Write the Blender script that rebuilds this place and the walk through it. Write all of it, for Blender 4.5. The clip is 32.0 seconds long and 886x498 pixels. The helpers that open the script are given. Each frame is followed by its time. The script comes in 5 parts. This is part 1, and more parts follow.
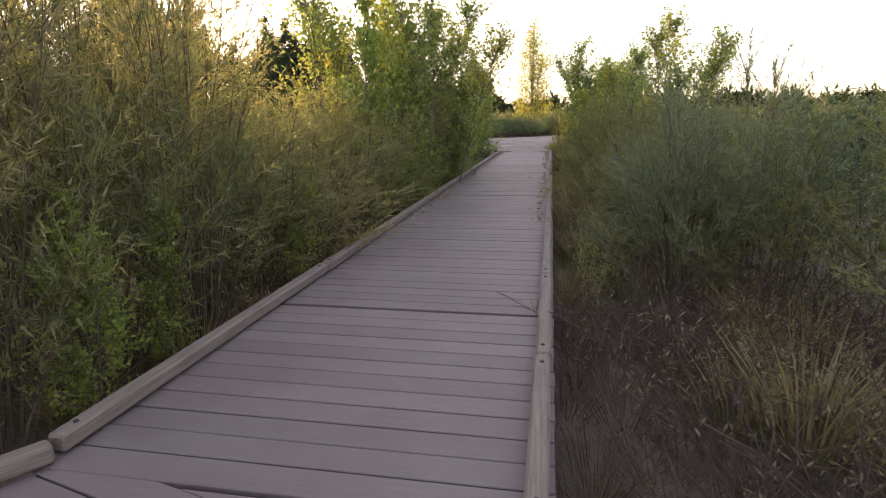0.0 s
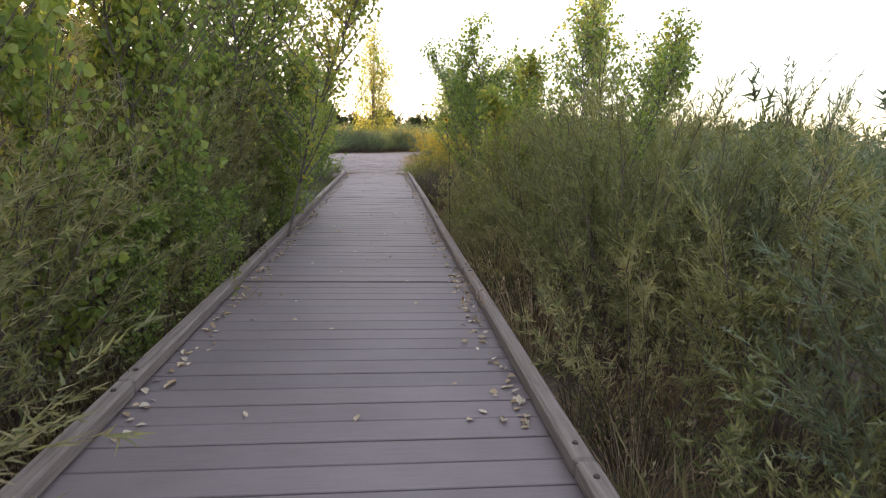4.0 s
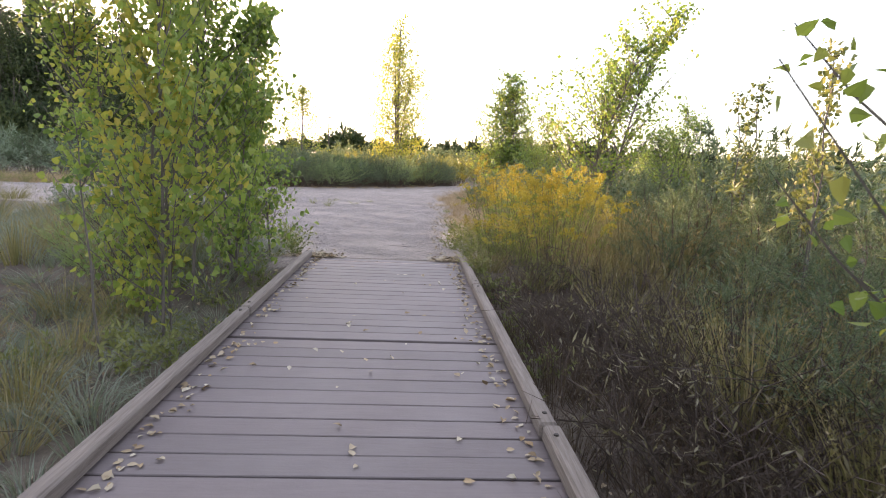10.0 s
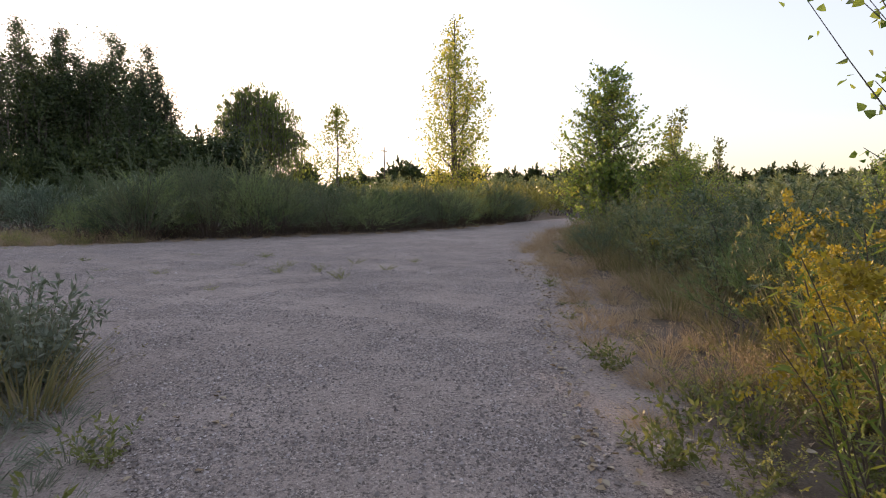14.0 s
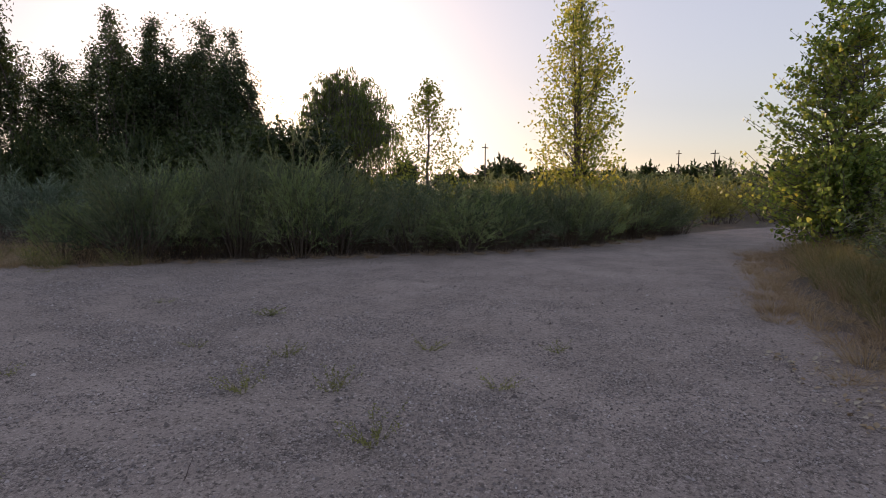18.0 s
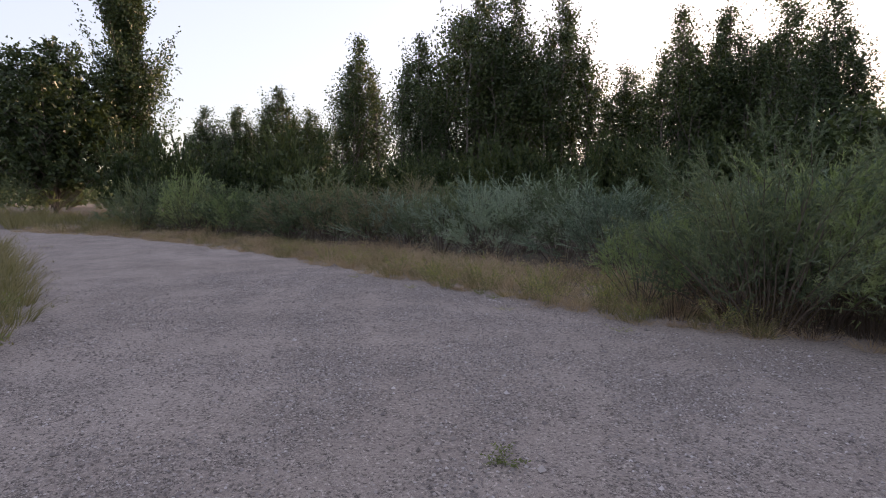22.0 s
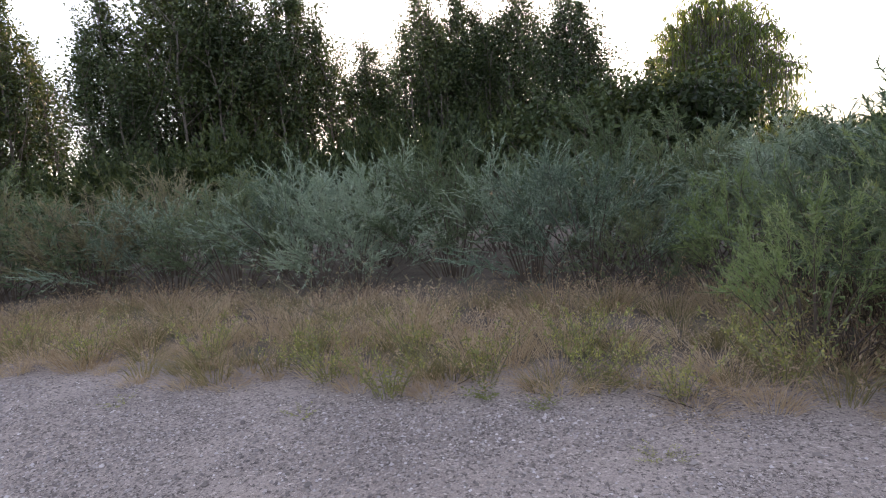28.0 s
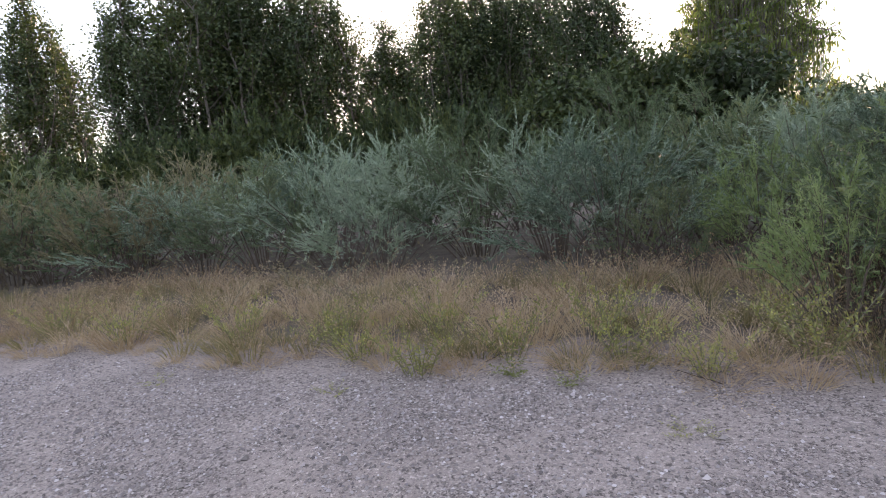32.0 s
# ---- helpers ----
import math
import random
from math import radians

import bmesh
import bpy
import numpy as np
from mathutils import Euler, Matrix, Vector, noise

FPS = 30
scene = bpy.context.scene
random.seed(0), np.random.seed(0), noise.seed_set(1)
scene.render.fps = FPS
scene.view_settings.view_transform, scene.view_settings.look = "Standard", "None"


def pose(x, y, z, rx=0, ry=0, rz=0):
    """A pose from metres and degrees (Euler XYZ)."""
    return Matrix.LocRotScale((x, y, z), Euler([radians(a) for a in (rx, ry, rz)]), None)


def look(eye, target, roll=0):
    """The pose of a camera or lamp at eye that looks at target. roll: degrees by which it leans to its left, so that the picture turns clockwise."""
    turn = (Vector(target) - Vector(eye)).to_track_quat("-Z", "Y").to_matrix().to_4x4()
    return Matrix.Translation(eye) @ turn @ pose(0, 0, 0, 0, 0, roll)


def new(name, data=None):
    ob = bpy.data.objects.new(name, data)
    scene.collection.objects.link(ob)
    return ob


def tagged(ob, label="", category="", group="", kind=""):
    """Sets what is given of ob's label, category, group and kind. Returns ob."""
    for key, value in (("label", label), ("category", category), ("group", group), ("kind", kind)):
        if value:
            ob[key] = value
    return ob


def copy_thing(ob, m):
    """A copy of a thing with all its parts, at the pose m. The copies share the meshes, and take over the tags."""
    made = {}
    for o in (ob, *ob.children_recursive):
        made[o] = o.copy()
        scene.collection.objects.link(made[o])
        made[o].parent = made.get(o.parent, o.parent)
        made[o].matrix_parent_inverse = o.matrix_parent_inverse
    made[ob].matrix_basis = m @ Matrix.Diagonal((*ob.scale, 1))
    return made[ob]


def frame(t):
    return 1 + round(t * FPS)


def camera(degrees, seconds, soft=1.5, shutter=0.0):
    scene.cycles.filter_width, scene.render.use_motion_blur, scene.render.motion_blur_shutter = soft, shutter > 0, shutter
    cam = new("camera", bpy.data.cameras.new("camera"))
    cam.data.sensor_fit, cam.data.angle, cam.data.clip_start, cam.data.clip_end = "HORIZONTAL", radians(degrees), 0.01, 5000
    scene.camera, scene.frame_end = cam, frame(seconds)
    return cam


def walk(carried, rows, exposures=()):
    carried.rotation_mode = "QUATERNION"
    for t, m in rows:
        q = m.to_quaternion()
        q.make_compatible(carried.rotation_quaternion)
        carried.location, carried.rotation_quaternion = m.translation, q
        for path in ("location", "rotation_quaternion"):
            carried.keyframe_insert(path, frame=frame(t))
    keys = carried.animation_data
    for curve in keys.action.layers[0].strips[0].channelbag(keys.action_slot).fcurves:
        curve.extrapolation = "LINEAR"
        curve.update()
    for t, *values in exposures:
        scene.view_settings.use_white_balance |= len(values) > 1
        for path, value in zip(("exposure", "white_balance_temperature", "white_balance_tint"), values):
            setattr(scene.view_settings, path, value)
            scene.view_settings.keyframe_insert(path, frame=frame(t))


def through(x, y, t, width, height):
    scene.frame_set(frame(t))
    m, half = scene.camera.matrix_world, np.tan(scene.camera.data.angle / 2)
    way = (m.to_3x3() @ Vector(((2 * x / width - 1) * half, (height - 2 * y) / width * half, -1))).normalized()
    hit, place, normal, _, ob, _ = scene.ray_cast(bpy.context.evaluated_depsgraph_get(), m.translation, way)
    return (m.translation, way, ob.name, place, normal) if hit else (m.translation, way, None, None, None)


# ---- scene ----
cam = camera(76.5, 32.0, 0.9, 0.1)
PATH = [
    (0, (1.039, -23.714, 1.398), (0.671, -21.801, 0.946), -0.9),
    (0.5, (0.716, -23.185, 1.349), (0.14, -21.312, 0.948), 0.8),
    (1, (0.45, -22.705, 1.356), (-0.296, -20.9, 0.926), -2.1),
    (1.5, (0.305, -22.082, 1.358), (-0.484, -20.296, 0.925), -1.8),
    (2, (0.187, -21.425, 1.325), (-0.253, -19.513, 0.935), -3.7),
    (2.5, (0.152, -20.686, 1.277), (0.01, -18.736, 0.858), -8.2),
    (3, (0.149, -19.921, 1.309), (0.193, -17.948, 0.985), -3.4),
    (3.5, (0.168, -19.152, 1.315), (0.393, -17.216, 0.865), -6.7),
    (4, (0.235, -18.314, 1.323), (0.444, -16.366, 0.923), 1.7),
    (4.5, (0.236, -17.466, 1.337), (0.443, -15.502, 1.021), 0.2),
    (6.5, (0.084, -13.913, 1.362), (0.582, -11.99, 1.128), -0.0),
    (7, (0.057, -12.984, 1.367), (0.489, -11.053, 1.074), 0.9),
    (7.5, (0.12, -11.982, 1.351), (0.321, -10.011, 1.081), 1.0),
    (8, (0.173, -11.009, 1.328), (0.448, -9.043, 1.081), 2.9),
    (8.5, (0.238, -10.181, 1.304), (0.643, -8.241, 1.041), 2.9),
    (9, (0.303, -9.344, 1.308), (0.522, -7.371, 1.062), 4.2),
    (9.5, (0.275, -8.425, 1.34), (0.465, -6.456, 1.043), 1.8),
    (10, (0.298, -7.457, 1.351), (0.42, -5.485, 1.04), 2.7),
    (10.5, (0.239, -6.481, 1.359), (0.317, -4.497, 1.114), 0.6),
    (11, (0.262, -5.589, 1.324), (0.33, -3.606, 1.078), 0.8),
    (11.5, (0.259, -4.729, 1.305), (0.21, -2.743, 1.072), 2.0),
    (12, (0.248, -3.87, 1.297), (0.236, -1.89, 1.016), -0.2),
    (12.5, (0.25, -3.064, 1.337), (0.134, -1.083, 1.088), 1.1),
    (13, (0.159, -2.267, 1.375), (0.077, -0.282, 1.145), 0.3),
    (13.5, (0.128, -1.519, 1.367), (0.032, 0.469, 1.165), -0.4),
    (15.5, (-0.016, 1.315, 1.348), (-0.106, 3.296, 1.092), 1.5),
    (16, (-0.077, 2.034, 1.355), (-0.234, 4.014, 1.121), 0.1),
    (16.5, (-0.284, 2.762, 1.366), (-0.542, 4.734, 1.158), 3.1),
    (17, (-0.464, 3.455, 1.361), (-0.617, 5.436, 1.134), 0.7),
    (17.5, (-0.598, 4.155, 1.38), (-1.011, 6.099, 1.162), -1.5),
    (18, (-0.831, 4.79, 1.404), (-1.271, 6.729, 1.187), 0.2),
    (18.5, (-1.012, 5.443, 1.356), (-1.517, 7.367, 1.148), -0.5),
    (19, (-1.317, 6.018, 1.367), (-2.213, 7.792, 1.147), 0.7),
    (19.5, (-1.875, 6.529, 1.369), (-3.064, 8.124, 1.154), 1.9),
    (20, (-2.414, 7.044, 1.334), (-3.87, 8.402, 1.141), 3.5),
    (20.5, (-3.04, 7.364, 1.323), (-4.732, 8.407, 1.101), 3.2),
    (21, (-3.705, 7.647, 1.356), (-5.388, 8.703, 1.121), 1.3),
    (21.5, (-4.337, 7.941, 1.379), (-6.115, 8.827, 1.147), -0.1),
    (22, (-4.927, 8.052, 1.383), (-6.713, 8.932, 1.194), 0.3),
    (22.5, (-5.428, 8.127, 1.364), (-7.217, 8.981, 1.101), 0.3),
    (23, (-5.948, 8.175, 1.358), (-7.788, 8.922, 1.122), -0.9),
    (23.5, (-6.451, 8.211, 1.339), (-8.19, 9.156, 1.051), 0.5),
    (24, (-6.901, 8.367, 1.329), (-8.625, 9.348, 1.075), -2.0),
    (24.5, (-7.384, 8.5, 1.326), (-9.117, 9.478, 1.123), 0.7),
    (25, (-7.801, 8.661, 1.323), (-9.35, 9.89, 1.021), -1.4),
    (25.5, (-8.23, 8.813, 1.316), (-9.797, 10.035, 1.091), -1.2),
    (27.5, (-9.896, 9.179, 1.316), (-11.196, 10.674, 1.04), -3.4),
    (28, (-9.938, 9.221, 1.349), (-11.102, 10.829, 1.1), -5.0),
    (28.5, (-9.951, 9.194, 1.36), (-11.129, 10.796, 1.136), -4.5),
    (29, (-9.954, 9.195, 1.363), (-11.123, 10.801, 1.128), -4.8),
    (29.5, (-9.956, 9.194, 1.363), (-11.127, 10.794, 1.101), -5.1),
    (30, (-9.96, 9.191, 1.363), (-11.138, 10.779, 1.062), -5.0),
    (30.5, (-9.963, 9.187, 1.367), (-11.143, 10.771, 1.051), -5.8),
    (31, (-9.959, 9.182, 1.372), (-11.164, 10.745, 1.049), -6.1),
    (31.5, (-9.954, 9.178, 1.365), (-11.169, 10.735, 1.049), -6.3),
    (32, (-9.95, 9.175, 1.359), (-11.173, 10.726, 1.045), -6.1),
]
walk(cam, [(t, look(eye, target, roll)) for t, eye, target, roll in PATH],
     [(0, 2.32, 7300, 33), (2, 2.82, 7200, 32), (4, 2.65, 7050, 29), (7, 2.97, 7150, 29), (9, 3.02, 6870, 29), (12, 2.07, 6850, 29), (13, 1.87, 6750, 29), (16, 1.12, 6650, 31), (18.5, 0.92, 6650, 32), (21, 1.37, 6650, 32), (23, 1.82, 6650, 32), (28, 2.27, 6550, 31), (32, 2.47, 6550, 30)])


# ---- world, sun ----
SUN_AZ, SUN_EL = 30.2, 7.6          # degrees left of +y, above the horizon
world = bpy.data.worlds.new("sky")
scene.world = world
world.use_nodes = True
wn = world.node_tree
sky = wn.nodes.new("ShaderNodeTexSky")
sky.sky_type, sky.sun_disc = "NISHITA", False
sky.sun_elevation, sky.sun_rotation = radians(SUN_EL), radians(-SUN_AZ)
sky.air_density, sky.dust_density, sky.ozone_density, sky.altitude = 1.0, 1.2, 1.5, 800
# haze evens out the brightness of the sky and keeps its colours
grey = wn.nodes.new("ShaderNodeRGBToBW")
even = wn.nodes.new("ShaderNodeMath")
even.operation = "POWER"
even.inputs[1].default_value = -0.56
hazy = wn.nodes.new("ShaderNodeVectorMath")
hazy.operation = "SCALE"
haze = wn.nodes.new("ShaderNodeHueSaturation")
haze.inputs["Saturation"].default_value = 0.58
haze.inputs["Value"].default_value = 1.22
# the aureole round the sun
way = wn.nodes.new("ShaderNodeTexCoord")
near_sun = wn.nodes.new("ShaderNodeVectorMath")
near_sun.operation = "DOT_PRODUCT"
near_sun.inputs[1].default_value = (-math.sin(radians(SUN_AZ)) * math.cos(radians(SUN_EL)), math.cos(radians(SUN_AZ)) * math.cos(radians(SUN_EL)), math.sin(radians(SUN_EL)))
wn.links.new(way.outputs["Generated"], near_sun.inputs[0])
wn.links.new(sky.outputs[0], grey.inputs[0])
wn.links.new(grey.outputs[0], even.inputs[0])
wn.links.new(sky.outputs[0], hazy.inputs[0])
wn.links.new(even.outputs[0], hazy.inputs["Scale"])
warm = wn.nodes.new("ShaderNodeMix")
warm.data_type, warm.blend_type = "RGBA", "MULTIPLY"
warm.inputs[0].default_value = 1.0
warm.inputs[7].default_value = (1.0, 1.02, 0.95, 1)
wn.links.new(hazy.outputs[0], haze.inputs["Color"])
wn.links.new(haze.outputs[0], warm.inputs[6])
light = warm.outputs[2]
for sharp, strength, colour in ((18, 2.4, (1.0, 0.85, 0.66)), (900, 6.0, (1.0, 0.74, 0.38)), (40000, 60.0, (1.0, 0.85, 0.6))):
    lobe = wn.nodes.new("ShaderNodeMath")
    lobe.operation = "POWER"
    lobe.inputs[1].default_value = sharp
    top = wn.nodes.new("ShaderNodeMath")
    top.operation = "MAXIMUM"
    top.inputs[1].default_value = 0.0
    glow = wn.nodes.new("ShaderNodeMix")
    glow.data_type, glow.blend_type, glow.clamp_factor = "RGBA", "ADD", False
    wn.links.new(near_sun.outputs["Value"], top.inputs[0])
    wn.links.new(top.outputs[0], lobe.inputs[0])
    wn.links.new(lobe.outputs[0], glow.inputs[0])
    wn.links.new(light, glow.inputs[6])
    glow.inputs[7].default_value = (*(c * strength for c in colour), 1)
    light = glow.outputs[2]
wn.links.new(light, wn.nodes["Background"].inputs[0])
wn.nodes["Background"].inputs[1].default_value = 0.15
sun_data = bpy.data.lights.new("sun", "SUN")
sun_data.energy, sun_data.angle, sun_data.color = 3.0, radians(0.5), (1.0, 0.72, 0.42)
sun = new("sun", sun_data)
sun.matrix_world = look((0, 0, 0), (math.sin(radians(SUN_AZ)), -math.cos(radians(SUN_AZ)), -math.tan(radians(SUN_EL))))


# ---- materials ----
def nodes_of(name):
    m = bpy.data.materials.new(name)
    m.use_nodes = True
    return m, m.node_tree, m.node_tree.nodes["Principled BSDF"]


def node(nt, kind, **kw):
    n = nt.nodes.new(kind)
    for k, v in kw.items():
        n.inputs[k.replace("_", " ")].default_value = v
    return n


def noise_of(nt, scale, detail=4, rough=0.6, coord=None):
    n = node(nt, "ShaderNodeTexNoise", Scale=scale, Detail=detail, Roughness=rough)
    if coord is not None:
        nt.links.new(coord, n.inputs["Vector"])
    return n


def ramp(nt, fac, stops):
    r = nt.nodes.new("ShaderNodeValToRGB")
    while len(r.color_ramp.elements) < len(stops):
        r.color_ramp.elements.new(0.5)
    for e, (p, c) in zip(r.color_ramp.elements, stops):
        e.position, e.color = p, (*c, 1)
    nt.links.new(fac, r.inputs[0])
    return r.outputs[0]


def mix(nt, fac, a, b, mode="MIX"):
    m = nt.nodes.new("ShaderNodeMix")
    m.data_type, m.blend_type = "RGBA", mode
    for sock, v in ((m.inputs[0], fac), (m.inputs[6], a), (m.inputs[7], b)):
        if isinstance(v, (int, float)):
            sock.default_value = v
        elif isinstance(v, tuple):
            sock.default_value = (*v, 1)
        else:
            nt.links.new(v, sock)
    return m.outputs[2]


def bump(nt, p, height, strength, distance):
    b = node(nt, "ShaderNodeBump", Strength=strength, Distance=distance)
    nt.links.new(height, b.inputs["Height"])
    nt.links.new(b.outputs[0], p.inputs["Normal"])


def world_pos(nt):
    return nt.nodes.new("ShaderNodeNewGeometry").outputs["Position"]


def leaf_material(name, colours, through=0.4, rough=0.5, patch=0.6, vary=0.25):
    """Thin leaves: colour varies leaf by leaf and plant by plant, and light shines through them."""
    m, nt, p = nodes_of(name)
    geo = nt.nodes.new("ShaderNodeNewGeometry")
    info = nt.nodes.new("ShaderNodeObjectInfo")
    n = noise_of(nt, patch, 2, 0.5, geo.outputs["Position"])
    a = node(nt, "ShaderNodeMath")
    a.operation = "MULTIPLY_ADD"
    nt.links.new(n.outputs[0], a.inputs[0])
    a.inputs[1].default_value = 0.9
    b = node(nt, "ShaderNodeMath")
    b.operation = "MULTIPLY_ADD"
    nt.links.new(geo.outputs["Random Per Island"], b.inputs[0])
    b.inputs[1].default_value = 0.5
    b.inputs[2].default_value = -0.2
    nt.links.new(b.outputs[0], a.inputs[2])
    c = node(nt, "ShaderNodeMath")
    c.operation = "MULTIPLY_ADD"
    nt.links.new(info.outputs["Random"], c.inputs[0])
    c.inputs[1].default_value = vary
    c.inputs[2].default_value = -vary / 2
    d = node(nt, "ShaderNodeMath")
    nt.links.new(a.outputs[0], d.inputs[0])
    nt.links.new(c.outputs[0], d.inputs[1])
    col = ramp(nt, d.outputs[0], [(i / (len(colours) - 1) * 0.8 + 0.1, k) for i, k in enumerate(colours)])
    nt.links.new(col, p.inputs["Base Color"])
    p.inputs["Roughness"].default_value = rough
    p.inputs["Specular IOR Level"].default_value = 0.3
    tr = nt.nodes.new("ShaderNodeBsdfTranslucent")
    nt.links.new(mix(nt, 0.5, col, (0.5, 0.55, 0.1), "OVERLAY"), tr.inputs["Color"])
    ms = nt.nodes.new("ShaderNodeMixShader")
    ms.inputs[0].default_value = through
    nt.links.new(p.outputs[0], ms.inputs[1])
    nt.links.new(tr.outputs[0], ms.inputs[2])
    nt.links.new(ms.outputs[0], nt.nodes["Material Output"].inputs["Surface"])
    return m


def bark_material(name, dark, light, scale=30):
    m, nt, p = nodes_of(name)
    n = noise_of(nt, scale, 5, 0.7)
    nt.links.new(ramp(nt, n.outputs[0], [(0.3, dark), (0.7, light)]), p.inputs["Base Color"])
    p.inputs["Roughness"].default_value = 0.85
    bump(nt, p, n.outputs[0], 0.6, 0.01)
    return m


def plank_material():
    m, nt, p = nodes_of("deck_board")
    pos = world_pos(nt)
    mp = node(nt, "ShaderNodeMapping")
    mp.inputs["Scale"].default_value = (1.2, 18, 18)
    nt.links.new(pos, mp.inputs[0])
    grain = noise_of(nt, 4, 6, 0.65, mp.outputs[0])
    dirt = noise_of(nt, 1.3, 5, 0.65, pos)
    dust = noise_of(nt, 60, 3, 0.6, pos)
    info = nt.nodes.new("ShaderNodeObjectInfo")
    base = ramp(nt, grain.outputs[0], [(0.25, (0.115, 0.093, 0.092)), (0.75, (0.152, 0.125, 0.124))])
    base = mix(nt, ramp(nt, dirt.outputs[0], [(0.35, (0, 0, 0)), (0.75, (0.55, 0.55, 0.55))]), base, (0.197, 0.173, 0.171))
    tone = ramp(nt, info.outputs["Random"], [(0, (0.9, 0.9, 0.9)), (1, (1.08, 1.06, 1.05))])
    base = mix(nt, 1.0, base, tone, "MULTIPLY")
    nt.links.new(base, p.inputs["Base Color"])
    p.inputs["Roughness"].default_value = 0.62
    h = nt.nodes.new("ShaderNodeMath")
    nt.links.new(grain.outputs[0], h.inputs[0])
    nt.links.new(dust.outputs[0], h.inputs[1])
    bump(nt, p, h.outputs[0], 0.25, 0.004)
    return m


def timber_material():
    m, nt, p = nodes_of("weathered_timber")
    pos = nt.nodes.new("ShaderNodeTexCoord").outputs["Object"]
    mp = node(nt, "ShaderNodeMapping")
    mp.inputs["Scale"].default_value = (22, 1.0, 22)
    nt.links.new(pos, mp.inputs[0])
    grain = noise_of(nt, 3, 7, 0.7, mp.outputs[0])
    blot = noise_of(nt, 2.2, 4, 0.6, pos)
    base = ramp(nt, grain.outputs[0], [(0.28, (0.075, 0.059, 0.049)), (0.5, (0.165, 0.134, 0.112)), (0.75, (0.26, 0.218, 0.185))])
    base = mix(nt, ramp(nt, blot.outputs[0], [(0.4, (0, 0, 0)), (0.8, (0.5, 0.5, 0.5))]), base, (0.21, 0.18, 0.16))
    nt.links.new(base, p.inputs["Base Color"])
    p.inputs["Roughness"].default_value = 0.8
    bump(nt, p, grain.outputs[0], 0.6, 0.008)
    return m


def soil_colour(nt, pos):
    big, mid, fine = noise_of(nt, 0.35, 4, 0.6, pos), noise_of(nt, 3.0, 6, 0.7, pos), noise_of(nt, 45, 4, 0.7, pos)
    col = ramp(nt, mid.outputs[0], [(0.3, (0.08, 0.06, 0.045)), (0.52, (0.145, 0.113, 0.085)), (0.75, (0.225, 0.183, 0.14))])
    col = mix(nt, ramp(nt, big.outputs[0], [(0.4, (0, 0, 0)), (0.7, (0.5, 0.5, 0.5))]), col, (0.12, 0.11, 0.065))
    col = mix(nt, ramp(nt, fine.outputs[0], [(0.35, (0.5, 0.5, 0.5)), (0.6, (0, 0, 0))]), col, (0.055, 0.045, 0.038))
    return col, fine.outputs[0]


def gravel_colour(nt, pos):
    """Dusty fines with embedded stones, dark ones lying together in loose drifts."""
    v1, v2 = node(nt, "ShaderNodeTexVoronoi", Scale=62), node(nt, "ShaderNodeTexVoronoi", Scale=130)
    for v in (v1, v2):
        nt.links.new(pos, v.inputs["Vector"])
    big, fine, clump = noise_of(nt, 0.45, 5, 0.6, pos), noise_of(nt, 150, 3, 0.7, pos), noise_of(nt, 7, 6, 0.75, pos)
    patch = noise_of(nt, 1.1, 5, 0.7, pos)
    dust = ramp(nt, big.outputs[0], [(0.35, (0.329, 0.276, 0.243)), (0.65, (0.426, 0.365, 0.328))])
    col = mix(nt, ramp(nt, fine.outputs[0], [(0.35, (0.5, 0.5, 0.5)), (0.6, (0, 0, 0))]), dust, (0.169, 0.140, 0.120))
    drift = node(nt, "ShaderNodeMath")
    nt.links.new(patch.outputs[0], drift.inputs[0])
    nt.links.new(clump.outputs[0], drift.inputs[1])
    cover = ramp(nt, drift.outputs[0], [(0.9, (0.8, 0.8, 0.8)), (1.0, (0.25, 0.25, 0.25))])
    heights = []
    for v, dark in ((v1, 0.45), (v2, 0.5)):
        grey = nt.nodes.new("ShaderNodeRGBToBW")
        nt.links.new(v.outputs["Color"], grey.inputs[0])
        tone = ramp(nt, grey.outputs[0], [(0.3, (0.054, 0.045, 0.040)), (dark, (0.169, 0.143, 0.122)), (0.65, (0.356, 0.305, 0.271)), (0.88, (0.587, 0.518, 0.472))])
        gap = ramp(nt, v.outputs["Distance"], [(0.3, (1, 1, 1)), (0.55, (0.25, 0.25, 0.25))])
        col = mix(nt, mix(nt, 1.0, cover, gap, "MULTIPLY"), col, tone)
        heights.append(v.outputs["Distance"])
    specks, flecks = noise_of(nt, 36, 4, 0.7, pos), noise_of(nt, 45, 2, 0.6, pos)
    col = mix(nt, ramp(nt, specks.outputs[0], [(0.375, (0.88, 0.88, 0.88)), (0.45, (0, 0, 0))]), col, (0.075, 0.062, 0.055))
    col = mix(nt, ramp(nt, flecks.outputs[0], [(0.6, (0, 0, 0)), (0.7, (0.7, 0.7, 0.7))]), col, (0.62, 0.54, 0.49))
    tone = ramp(nt, patch.outputs[0], [(0.3, (0.85, 0.83, 0.83)), (0.7, (1.15, 1.12, 1.10))])
    col = mix(nt, 1.0, col, tone, "MULTIPLY")
    h = node(nt, "ShaderNodeMath")
    nt.links.new(heights[0], h.inputs[0])
    nt.links.new(heights[1], h.inputs[1])
    h2 = node(nt, "ShaderNodeMath")
    h2.operation = "SUBTRACT"
    nt.links.new(fine.outputs[0], h2.inputs[0])
    nt.links.new(h.outputs[0], h2.inputs[1])
    return col, h2.outputs[0]


